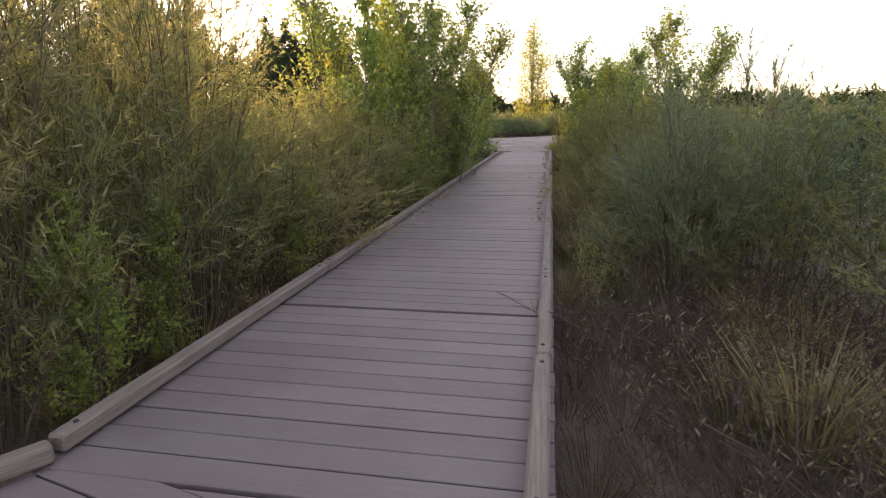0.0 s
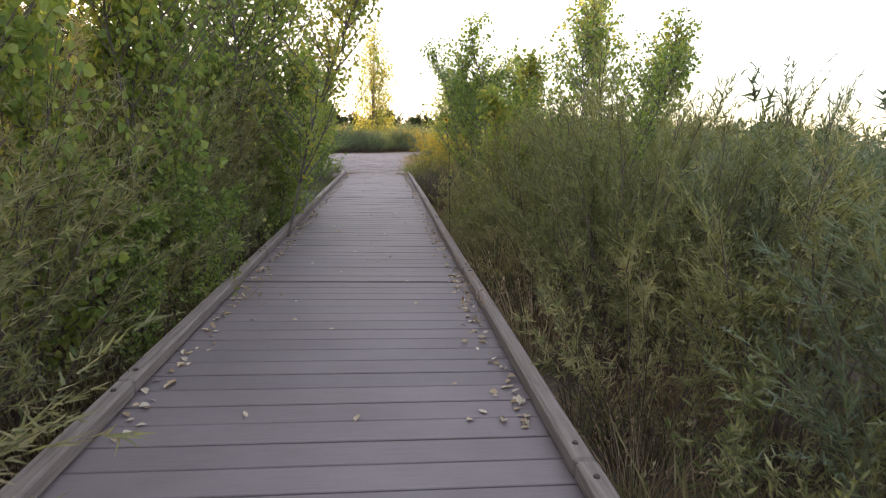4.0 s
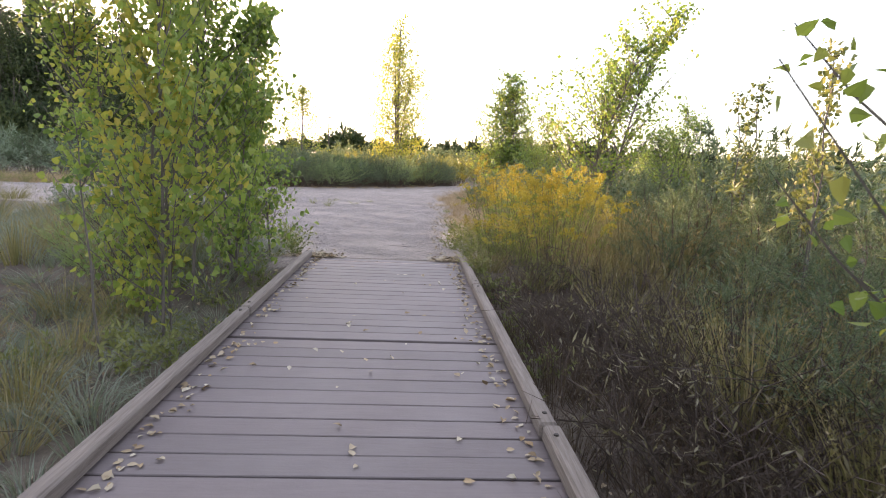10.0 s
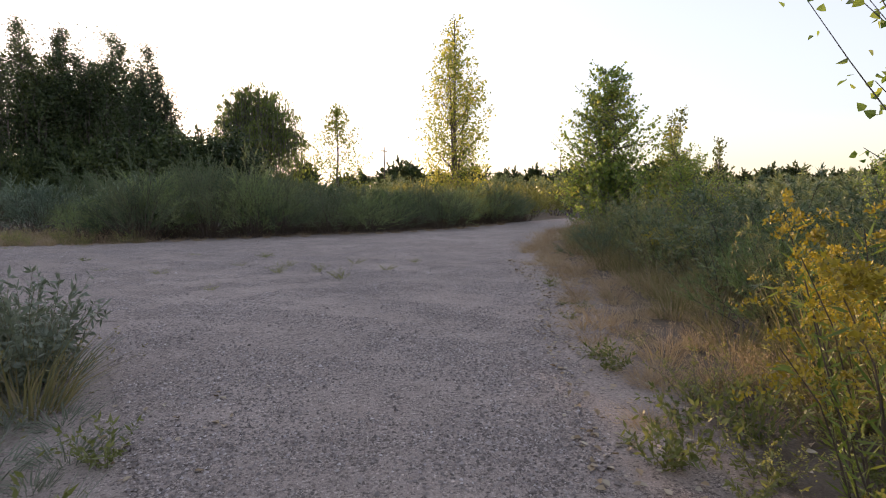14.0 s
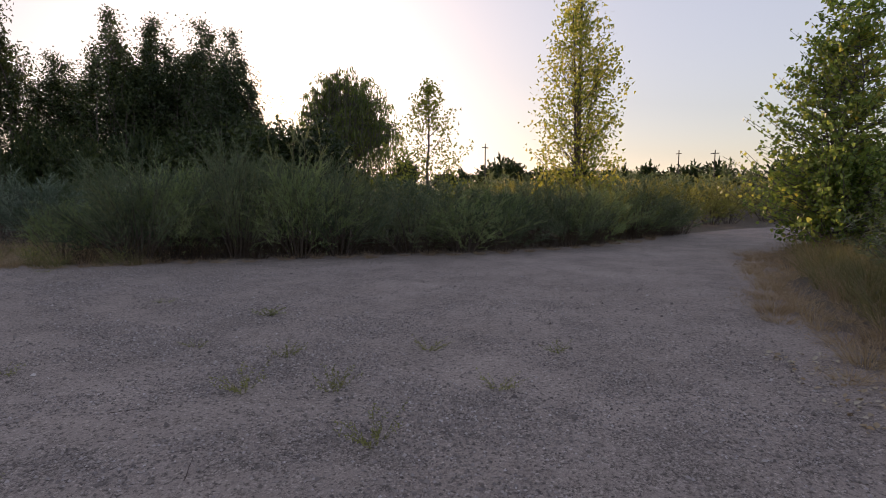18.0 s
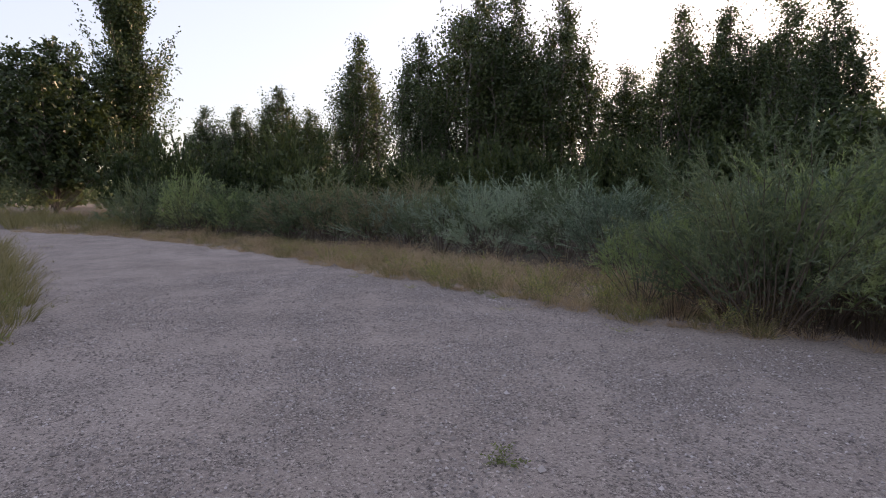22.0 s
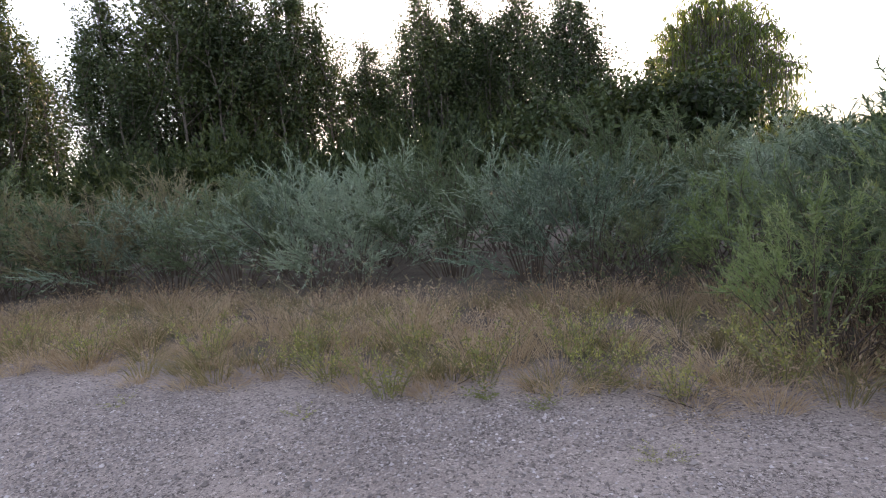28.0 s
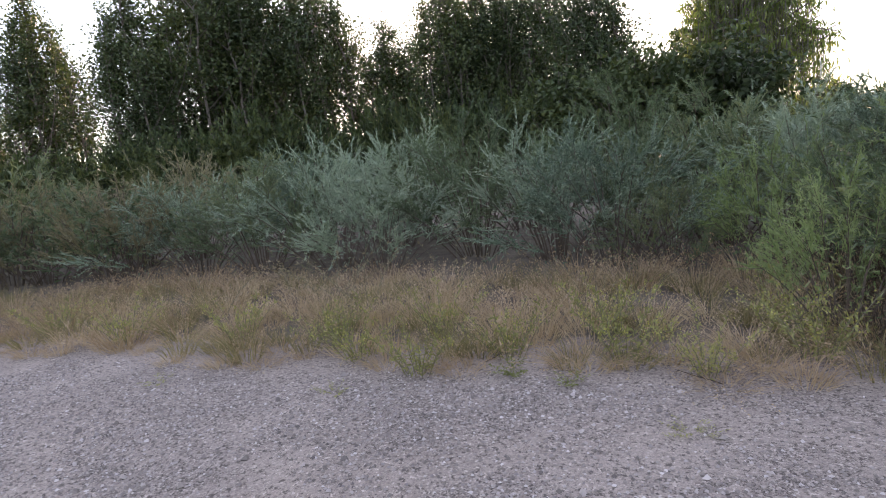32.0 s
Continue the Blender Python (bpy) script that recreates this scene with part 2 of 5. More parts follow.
def soil_material():
    """Bare soil, on to which the gravel has spread along the trail."""
    m, nt, p = nodes_of("dry_soil")
    pos = world_pos(nt)
    soil, relief = soil_colour(nt, pos)
    stones, relief2 = gravel_colour(nt, pos)
    spill = nt.nodes.new("ShaderNodeAttribute")
    spill.attribute_name = "spill"
    n = noise_of(nt, 2.6, 6, 0.75, pos)
    s = node(nt, "ShaderNodeMath")
    nt.links.new(spill.outputs["Fac"], s.inputs[0])
    nt.links.new(n.outputs[0], s.inputs[1])
    mask = ramp(nt, s.outputs[0], [(0.68, (0, 0, 0)), (0.75, (0.5, 0.5, 0.5)), (0.95, (1, 1, 1))])
    nt.links.new(mix(nt, mask, soil, stones), p.inputs["Base Color"])
    p.inputs["Roughness"].default_value = 0.95
    bump(nt, p, relief2, 0.6, 0.012)
    return m


def gravel_material():
    m, nt, p = nodes_of("crushed_gravel")
    col, relief = gravel_colour(nt, world_pos(nt))
    nt.links.new(col, p.inputs["Base Color"])
    p.inputs["Roughness"].default_value = 0.93
    bump(nt, p, relief, 0.6, 0.012)
    return m


def plain(name, colour, rough=0.6, metal=0.0, vary=0.25, scale=25):
    m, nt, p = nodes_of(name)
    n = noise_of(nt, scale, 4, 0.6)
    lo, hi = tuple(c * (1 - vary) for c in colour), tuple(min(1, c * (1 + vary)) for c in colour)
    nt.links.new(ramp(nt, n.outputs[0], [(0.3, lo), (0.7, hi)]), p.inputs["Base Color"])
    p.inputs["Roughness"].default_value, p.inputs["Metallic"].default_value = rough, metal
    return m


def island_material(name, colours, rough=0.9):
    m, nt, p = nodes_of(name)
    geo = nt.nodes.new("ShaderNodeNewGeometry")
    nt.links.new(ramp(nt, geo.outputs["Random Per Island"], [(i / max(1, len(colours) - 1), c) for i, c in enumerate(colours)]), p.inputs["Base Color"])
    p.inputs["Roughness"].default_value = rough
    return m


M_PLANK, M_TIMBER, M_SOIL, M_GRAVEL = plank_material(), timber_material(), soil_material(), gravel_material()
M_DARK_TIMBER = bark_material("dark_timber", (0.05, 0.042, 0.036), (0.11, 0.09, 0.075), 12)
M_BOLT = plain("rusty_bolt", (0.06, 0.05, 0.045), 0.6, 0.7)
M_WILLOW = leaf_material("willow_leaf", [(0.057, 0.087, 0.048), (0.108, 0.150, 0.094), (0.178, 0.218, 0.145), (0.216, 0.231, 0.117)], 0.42, vary=0.45)
M_WILLOW_BLUE = leaf_material("blue_grey_willow_leaf", [(0.063, 0.099, 0.071), (0.144, 0.204, 0.149), (0.289, 0.363, 0.277), (0.364, 0.425, 0.316)], 0.22, 0.42, vary=0.4)
M_WILLOW_GREEN = leaf_material("green_willow_leaf", [(0.100, 0.156, 0.066), (0.178, 0.246, 0.108), (0.262, 0.328, 0.157), (0.324, 0.373, 0.198)], 0.4)
M_WILLOW_GOLD = leaf_material("yellowing_willow_leaf", [(0.123, 0.151, 0.076), (0.220, 0.236, 0.121), (0.330, 0.299, 0.160), (0.415, 0.327, 0.205)], 0.56)
# sunlight on the shrubs beyond the bend is put into this yellow-green
M_WILLOW_SUN = leaf_material("sunlit_yellow_green_willow_leaf", [(0.12, 0.13, 0.05), (0.21, 0.215, 0.08), (0.31, 0.295, 0.11), (0.38, 0.34, 0.14)], 0.5)
M_WILLOW_OLIVE = leaf_material("olive_willow_leaf", [(0.090, 0.107, 0.046), (0.167, 0.185, 0.078), (0.253, 0.254, 0.112), (0.324, 0.281, 0.133)], 0.42)
M_WILLOW_DRY = leaf_material("drying_willow_leaf", [(0.138, 0.115, 0.069), (0.218, 0.196, 0.127), (0.287, 0.265, 0.184)], 0.35)
M_COTTON = leaf_material("cottonwood_leaf", [(0.107, 0.170, 0.056), (0.194, 0.276, 0.083), (0.292, 0.350, 0.100), (0.475, 0.403, 0.100)], 0.58, 0.4)
# near-black greens: the backlit shade of the far trees is in the colour
M_BACKLIT_LEAF = leaf_material("dark_tree_leaf", [(0.026, 0.041, 0.019), (0.041, 0.064, 0.027), (0.071, 0.098, 0.036), (0.119, 0.136, 0.048)], 0.22, 0.45, 0.25)
# leaf colour brightened and yellowed to carry the sunlight on these crowns
M_POPLAR_LEAF = leaf_material("yellow_poplar_leaf", [(0.13, 0.18, 0.045), (0.25, 0.29, 0.07), (0.37, 0.36, 0.09), (0.45, 0.38, 0.10)], 0.55)
M_WEEP = leaf_material("weeping_willow_leaf", [(0.081, 0.122, 0.041), (0.146, 0.195, 0.057), (0.260, 0.293, 0.081)], 0.45, 0.5, 0.4)
M_GOLD = leaf_material("goldenrod_flower", [(0.21, 0.15, 0.035), (0.36, 0.27, 0.04), (0.47, 0.36, 0.045), (0.34, 0.33, 0.09)], 0.4)
M_WEED = leaf_material("weed_leaf", [(0.092, 0.149, 0.034), (0.172, 0.23, 0.057), (0.276, 0.299, 0.092)], 0.4)
M_WEED_DULL = leaf_material("dull_weed_leaf", [(0.103, 0.127, 0.046), (0.184, 0.207, 0.075), (0.287, 0.287, 0.127)], 0.4)
M_WEED_YELLOW = leaf_material("yellow_green_weed_leaf", [(0.16, 0.17, 0.06), (0.28, 0.28, 0.11), (0.40, 0.37, 0.17)], 0.4)
M_SAGE = leaf_material("sage_leaf", [(0.11, 0.14, 0.10), (0.19, 0.22, 0.17), (0.26, 0.28, 0.22)], 0.25)
M_DRY = leaf_material("dry_grass", [(0.19, 0.15, 0.10), (0.30, 0.25, 0.18), (0.40, 0.34, 0.26)], 0.35, 0.7)
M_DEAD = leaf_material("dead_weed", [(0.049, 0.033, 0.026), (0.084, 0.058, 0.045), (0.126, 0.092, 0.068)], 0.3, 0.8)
M_BUFF = leaf_material("buff_grass", [(0.259, 0.173, 0.119), (0.432, 0.312, 0.223), (0.626, 0.485, 0.366)], 0.4, 0.7)
M_PALE_BLOOM = leaf_material("pale_weed_flower", [(0.30, 0.29, 0.09), (0.46, 0.42, 0.13), (0.55, 0.50, 0.22)], 0.4)
M_MIXED_GRASS = leaf_material("fading_grass", [(0.136, 0.135, 0.061), (0.234, 0.204, 0.103), (0.357, 0.281, 0.182)], 0.4, 0.6)
M_STEM = bark_material("willow_stem", (0.06, 0.043, 0.033), (0.13, 0.10, 0.075))
M_STEM_PALE = bark_material("pale_stalk", (0.13, 0.13, 0.07), (0.22, 0.20, 0.12))
M_BARK = bark_material("tree_bark", (0.07, 0.058, 0.048), (0.18, 0.155, 0.135), 9)
M_TWIG = bark_material("dead_twig", (0.042, 0.029, 0.022), (0.095, 0.068, 0.053))
M_LITTER = island_material("fallen_leaf", [(0.22, 0.15, 0.08), (0.36, 0.28, 0.18), (0.44, 0.39, 0.30), (0.30, 0.20, 0.10)], 0.75)
M_PEBBLE = island_material("pebble", [(0.114, 0.097, 0.090), (0.285, 0.244, 0.220), (0.162, 0.138, 0.125), (0.475, 0.419, 0.395), (0.209, 0.179, 0.165), (0.380, 0.327, 0.300), (0.133, 0.110, 0.105), (0.608, 0.547, 0.530)])


# ---- mesh tools ----
class Geo:
    """Collects loose polygons and tubes, then becomes one mesh."""

    def __init__(self):
        self.v, self.polys, self.count = [], [], 0

    def add(self, verts, faces, mat=0):
        """verts (n, 3); faces (m, k) of indices into them."""
        verts, faces = np.asarray(verts, float), np.asarray(faces, int)
        self.v.append(verts)
        self.polys.append((faces + self.count, mat))
        self.count += len(verts)

    def loose(self, quads, mat=0):
        """quads (n, k, 3): polygons with vertices of their own."""
        n, k, _ = quads.shape
        self.add(quads.reshape(-1, 3), np.arange(n * k).reshape(n, k), mat)

    def tubes(self, lines, radii, mat=0, sides=3):
        """lines (n, k, 3) with radii (n, k): tapered stems."""
        n, k, _ = lines.shape
        d = np.gradient(lines, axis=1)
        d /= np.linalg.norm(d, axis=2, keepdims=True) + 1e-9
        ref = np.where(np.abs(d[..., 2:3]) > 0.9, np.array([1.0, 0, 0]), np.array([0, 0, 1.0]))
        a = np.cross(d, ref)
        a /= np.linalg.norm(a, axis=2, keepdims=True) + 1e-9
        b = np.cross(d, a)
        ang = np.arange(sides) * 2 * np.pi / sides
        ring = (a[:, :, None] * np.cos(ang)[:, None] + b[:, :, None] * np.sin(ang)[:, None]) * radii[:, :, None, None] + lines[:, :, None]
        i = np.arange(n * k * sides).reshape(n, k, sides)
        q = np.stack([i[:, :-1], np.roll(i, -1, 2)[:, :-1], np.roll(i, -1, 2)[:, 1:], i[:, 1:]], -1).reshape(-1, 4)
        self.add(ring.reshape(-1, 3), q, mat)

    def mesh(self, name, mats, smooth=False):
        me = bpy.data.meshes.new(name)
        v = np.concatenate(self.v)
        loops = np.concatenate([f.ravel() for f, _ in self.polys])
        sizes = np.concatenate([np.full(len(f), f.shape[1]) for f, _ in self.polys])
        idx = np.concatenate([np.full(len(f), m) for f, m in self.polys])
        me.vertices.add(len(v))
        me.vertices.foreach_set("co", v.astype(np.float32).ravel())
        me.loops.add(len(loops))
        me.loops.foreach_set("vertex_index", loops.astype(np.int32))
        me.polygons.add(len(sizes))
        me.polygons.foreach_set("loop_start", np.concatenate([[0], np.cumsum(sizes)[:-1]]).astype(np.int32))
        me.polygons.foreach_set("material_index", idx.astype(np.int32))
        me.polygons.foreach_set("use_smooth", np.full(len(sizes), smooth))
        for m in mats:
            me.materials.append(m)
        me.update(calc_edges=True)
        return me


def part(name, geo, material, parent, label="", smooth=False):
    """One mesh object under a thing or under a part."""
    if isinstance(geo, Geo):
        me = geo.mesh(name, [material], smooth)
    else:
        me = bpy.data.meshes.new(name)
        geo.to_mesh(me)
        geo.free()
        me.materials.append(material)
        for f in me.polygons:
            f.use_smooth = smooth
    ob = new(name, me)
    ob.parent = parent
    return tagged(ob, label) if label else ob


rng = np.random.default_rng(7)


def unit(v):
    return v / (np.linalg.norm(v, axis=-1, keepdims=True) + 1e-9)


def blades(pos, d, length, width, roll=None):
    """Narrow leaves: one pointed quad each."""
    n = len(pos)
    side = unit(np.cross(d, rng.normal(size=(n, 3)) + np.array([0, 0, 0.6])))
    l, w = np.broadcast_to(length, n)[:, None], np.broadcast_to(width, n)[:, None]
    mid = pos + d * l * 0.45
    return np.stack([pos, mid + side * w / 2, pos + d * l, mid - side * w / 2], 1)


def slivers(leaves):
    """Plain pointed leaves for plants that stay far off: one triangle each, of the same length and area."""
    shift = leaves[:, 0] - (leaves[:, 1] + leaves[:, 3]) / 2
    return np.stack([leaves[:, 1] + shift, leaves[:, 2], leaves[:, 3] + shift], 1)


def broad(geo, pos, d, size, mat=0):
    """Broad pointed leaves, folded along the midrib, as two quads each sharing the rib."""
    n = len(pos)
    s = unit(np.cross(d, rng.normal(size=(n, 3))))
    nor = np.cross(s, d)
    l = np.broadcast_to(size, n)[:, None]
    tip = pos + d * l
    up = nor * l * rng.uniform(0.03, 0.2, (n, 1))
    v = np.stack([pos, pos + d * l * 0.2 + s * l * 0.41 + up, pos + d * l * 0.58 + s * l * 0.29 + up * 0.8, tip,
                  pos + d * l * 0.58 - s * l * 0.29 + up * 0.8, pos + d * l * 0.2 - s * l * 0.41 + up], 1)
    i = np.arange(n * 6).reshape(n, 6)
    geo.add(v.reshape(-1, 3), np.concatenate([i[:, [0, 1, 2, 3]], i[:, [0, 3, 4, 5]]]), mat)


def arcs(base, lean, height, k=6, bend=0.3, wander=0.04):
    """Stems as polylines (n, k, 3): from base, leaning out by lean (n, 2) at the top, with a curve and a little wander."""
    n = len(base)
    u = np.linspace(0, 1, k)[None, :, None]
    out = np.concatenate([lean, np.zeros((n, 1))], 1)[:, None, :]
    h = np.broadcast_to(height, n)[:, None, None]
    line = base[:, None, :] + out * (u * (1 - bend) + u * u * bend) + np.array([0, 0, 1.0]) * h * u * (1 - 0.12 * u)
    jit = rng.normal(size=(n, k, 3)) * wander * h * u
    return line + jit


def along(lines, which, u):
    """Points and directions at share u along the chosen lines."""
    k = lines.shape[1]
    f = np.clip(u, 0, 0.9999) * (k - 1)
    i = f.astype(int)
    a, b = lines[which, i], lines[which, i + 1]
    return a + (b - a) * (f - i)[:, None], unit(b - a)


# ---- ground and gravel ----
FAR_EDGE = [(-75, -30), (-44, -8), (-30, 3), (-25.5, 6.8), (-20.6, 9.1), (-17.2, 10.4), (-15, 11), (-13.4, 11.4), (-11.6, 12), (-10, 12.4), (-8.5, 13.1),
            (-6.5, 14.1), (-4, 15.6), (-2, 16.6), (0.5, 19.4), (2.2, 22), (5.5, 26), (10, 30), (30, 44)]
NEAR_EDGE = [(32, 41), (11, 26.5), (5.6, 22.6), (2.8, 18.4), (1.3, 13), (0.95, 9.5), (1.2, 7), (0.95, 4.9), (0.85, 2.8), (0.85, 1.2), (0.93, 0.02),
             (-0.93, 0.02), (-1.2, 1.2), (-2.4, 2.9), (-3.6, 4.7), (-5.6, 5.7), (-8.5, 6.5), (-11, 6.9), (-16.5, 6.1), (-21, 4.9), (-30, 0.2), (-42, -10.5), (-73, -33)]


def smooth(a, b, x):
    t = np.clip((x - a) / (b - a), 0, 1)
    return t * t * (3 - 2 * t)


def gz(x, y):
    """Height of the ground: level by the gravel, lower where the boardwalk crosses."""
    x, y = np.asarray(x, float), np.asarray(y, float)
    dip = -0.42 * smooth(-0.3, -1.9, y) * (1 - smooth(7, 13, np.abs(x)))
    rough = (np.sin(x * 1.9 + y * 0.7) + np.sin(y * 2.3 - x * 1.1)) * 0.025 * smooth(-0.6, -2.2, y)
    return dip + rough


def edge_y(line, x):
    xs, ys = zip(*sorted(line))
    return np.interp(x, xs, ys)


xs = np.concatenate([np.array([-900, -400, -200, -120, -80, -60, -48]), np.arange(-40, 16.01, 0.35), np.array([20, 28, 40, 60, 90, 150, 300, 900])])
ys = np.concatenate([np.array([-900, -300, -120, -60, -42]), np.arange(-34, 28.01, 0.35), np.array([30, 34, 40, 50, 65, 90, 140, 250, 900])])
gx, gy = np.meshgrid(xs, ys, indexing="ij")
gi = np.arange(gx.size).reshape(gx.shape)
g = Geo()
g.add(np.stack([gx.ravel(), gy.ravel(), gz(gx, gy).ravel()], 1), np.stack([gi[:-1, :-1], gi[1:, :-1], gi[1:, 1:], gi[:-1, 1:]], -1).reshape(-1, 4))
ground_me = g.mesh("ground", [M_SOIL], True)
edges = np.array(FAR_EDGE + NEAR_EDGE + FAR_EDGE[:1], float)
near = np.full(gx.size, 99.0)
pts = np.stack([gx.ravel(), gy.ravel()], 1)
for p0, p1 in zip(edges, edges[1:]):
    t = np.clip(((pts - p0) @ (p1 - p0)) / ((p1 - p0) @ (p1 - p0)), 0, 1)
    near = np.minimum(near, np.linalg.norm(pts - p0 - t[:, None] * (p1 - p0), axis=1))
ground_me.attributes.new("spill", "FLOAT", "POINT").data.foreach_set("value", np.clip(0.75 - near / 1.3, 0, 1).astype(np.float32))
ground = tagged(new("ground", ground_me), "dry brown soil with leaf litter and faded grass", "ground", kind="structure")


def ragged(line, step, amount):
    out = []
    for (x0, y0), (x1, y1) in zip(line, line[1:]):
        n = max(1, int(math.hypot(x1 - x0, y1 - y0) / step))
        for i in range(n):
            near = abs(y0) < 0.1 and abs(y1) < 0.1
            a = 0 if near or i == 0 and abs(y0) < 0.1 else amount
            out.append((x0 + (x1 - x0) * i / n + random.gauss(0, a), y0 + (y1 - y0) * i / n + random.gauss(0, a), 0.006))
    return out


me = bpy.data.meshes.new("gravel_path")
outline = ragged(FAR_EDGE, 0.3, 0.09) + ragged(NEAR_EDGE, 0.3, 0.09)
me.from_pydata(outline, [], [list(range(len(outline)))])
me.materials.append(M_GRAVEL)
me.update()
tagged(new("gravel_path", me), "pale grey crushed gravel trail, wide where the boardwalk meets it", "path", kind="structure")
if me.polygons[0].normal.z < 0:
    me.flip_normals()


# ---- boardwalk ----
DECK_X, PITCH = 0.96, 0.1785
boardwalk = tagged(new("boardwalk"), "low boardwalk of grey-brown boards with timber kerb rails", "boardwalk", kind="structure")
JOINTS = (-19.82, -13.36, -6.7, -3.4, -0.2)


def box_geo(x0, x1, y0, y1, z0, z1, bevel=0.004):
    bm = bmesh.new()
    bmesh.ops.create_cube(bm, size=1, matrix=Matrix.Translation(((x0 + x1) / 2, (y0 + y1) / 2, (z0 + z1) / 2)) @ Matrix.Diagonal((x1 - x0, y1 - y0, z1 - z0, 1)))
    if bevel:
        bmesh.ops.bevel(bm, geom=bm.edges[:], offset=bevel, segments=1, affect="EDGES")
    return bm


def rail_piece(y0, y1, side, wob):
    """A kerb timber raised on blocks, its long edges worn round, with bolt heads near its ends."""
    x0 = DECK_X + 0.018 if side > 0 else -DECK_X - 0.108
    bm = box_geo(x0 + wob, x0 + 0.09 + wob, y0 + 0.006, y1 - 0.006, 0.012, 0.098, 0.013)
    return bm


# ---- plants ----
def root(name, label, category, group=""):
    return tagged(new(name), label, category, group)


def willow(label, height, radius, stems, twigs, per, leaf, mat, name="willow_shrub", bare=0.18, lean=0.35, spikes=0.18, dome=0.22, far=False):
    """Many thin upright stems from one base, each with side twigs of narrow leaves; a few stems shoot above the rest."""
    ob = root(name, label, "shrub", "willow thicket")
    bunch = rng.integers(0, 6, stems)
    ang = bunch * 1.047 + rng.normal(0, 0.24, stems)
    rad = radius * np.sqrt(rng.uniform(0, 1, stems)) * rng.uniform(0.55, 1.1, 6)[bunch]
    base = np.stack([np.cos(ang) * rad * 0.6, np.sin(ang) * rad * 0.6, np.full(stems, -0.05)], 1)
    out = np.stack([np.cos(ang), np.sin(ang)], 1) * (rad[:, None] * 0.65 + rng.uniform(-0.1, lean, (stems, 1)))
    h = height * rng.uniform(0.6, 0.95, stems) * rng.uniform(0.78, 1.06, 6)[bunch] * (1 - dome * (rad / radius) ** 2)
    h[: int(stems * spikes)] *= rng.uniform(1.05, 1.3, int(stems * spikes))
    h /= 0.88
    lines = arcs(base, out, h, 6, 0.45, 0.012)
    g = Geo()
    g.tubes(lines, np.linspace(0.0075, 0.0015, 6)[None] * rng.uniform(0.7, 1.2, (stems, 1)))
    nt = stems * twigs
    which = np.repeat(np.arange(stems), twigs)
    u = bare + (0.98 - bare) * rng.uniform(0, 1, nt) ** 0.8
    p, d = along(lines, which, u)
    td = unit(d * 0.7 + rng.normal(size=(nt, 3)) * 0.6 + np.array([0, 0, 0.25]))
    tl = height * 0.14 * rng.uniform(0.5, 1.4, nt) * (1.2 - 0.75 * u)
    tw = np.stack([p, p + td * tl[:, None] + np.array([0, 0, 0.03]) + rng.normal(size=(nt, 3)) * 0.02], 1)
    g.tubes(tw[::3], np.array([[0.0032, 0.0012]]) * np.ones((len(tw[::3]), 1)))
    tagged(part("branchwork", g, M_STEM, ob, "thin reddish-brown stems and twigs"), kind="stuff")
    w2 = np.repeat(np.arange(nt), per)
    q, d2 = along(tw, w2, rng.uniform(0.05, 1.05, nt * per))
    ld = unit(d2 * 0.75 + rng.normal(size=(len(q), 3)) * 0.55)
    f = Geo()
    leaves = blades(q, ld, leaf[0] * rng.uniform(0.6, 1.2, len(q)), leaf[1] * rng.uniform(0.8, 1.2, len(q)))
    f.loose(slivers(leaves) if far else leaves)
    part("foliage", f, mat, ob)
    return ob


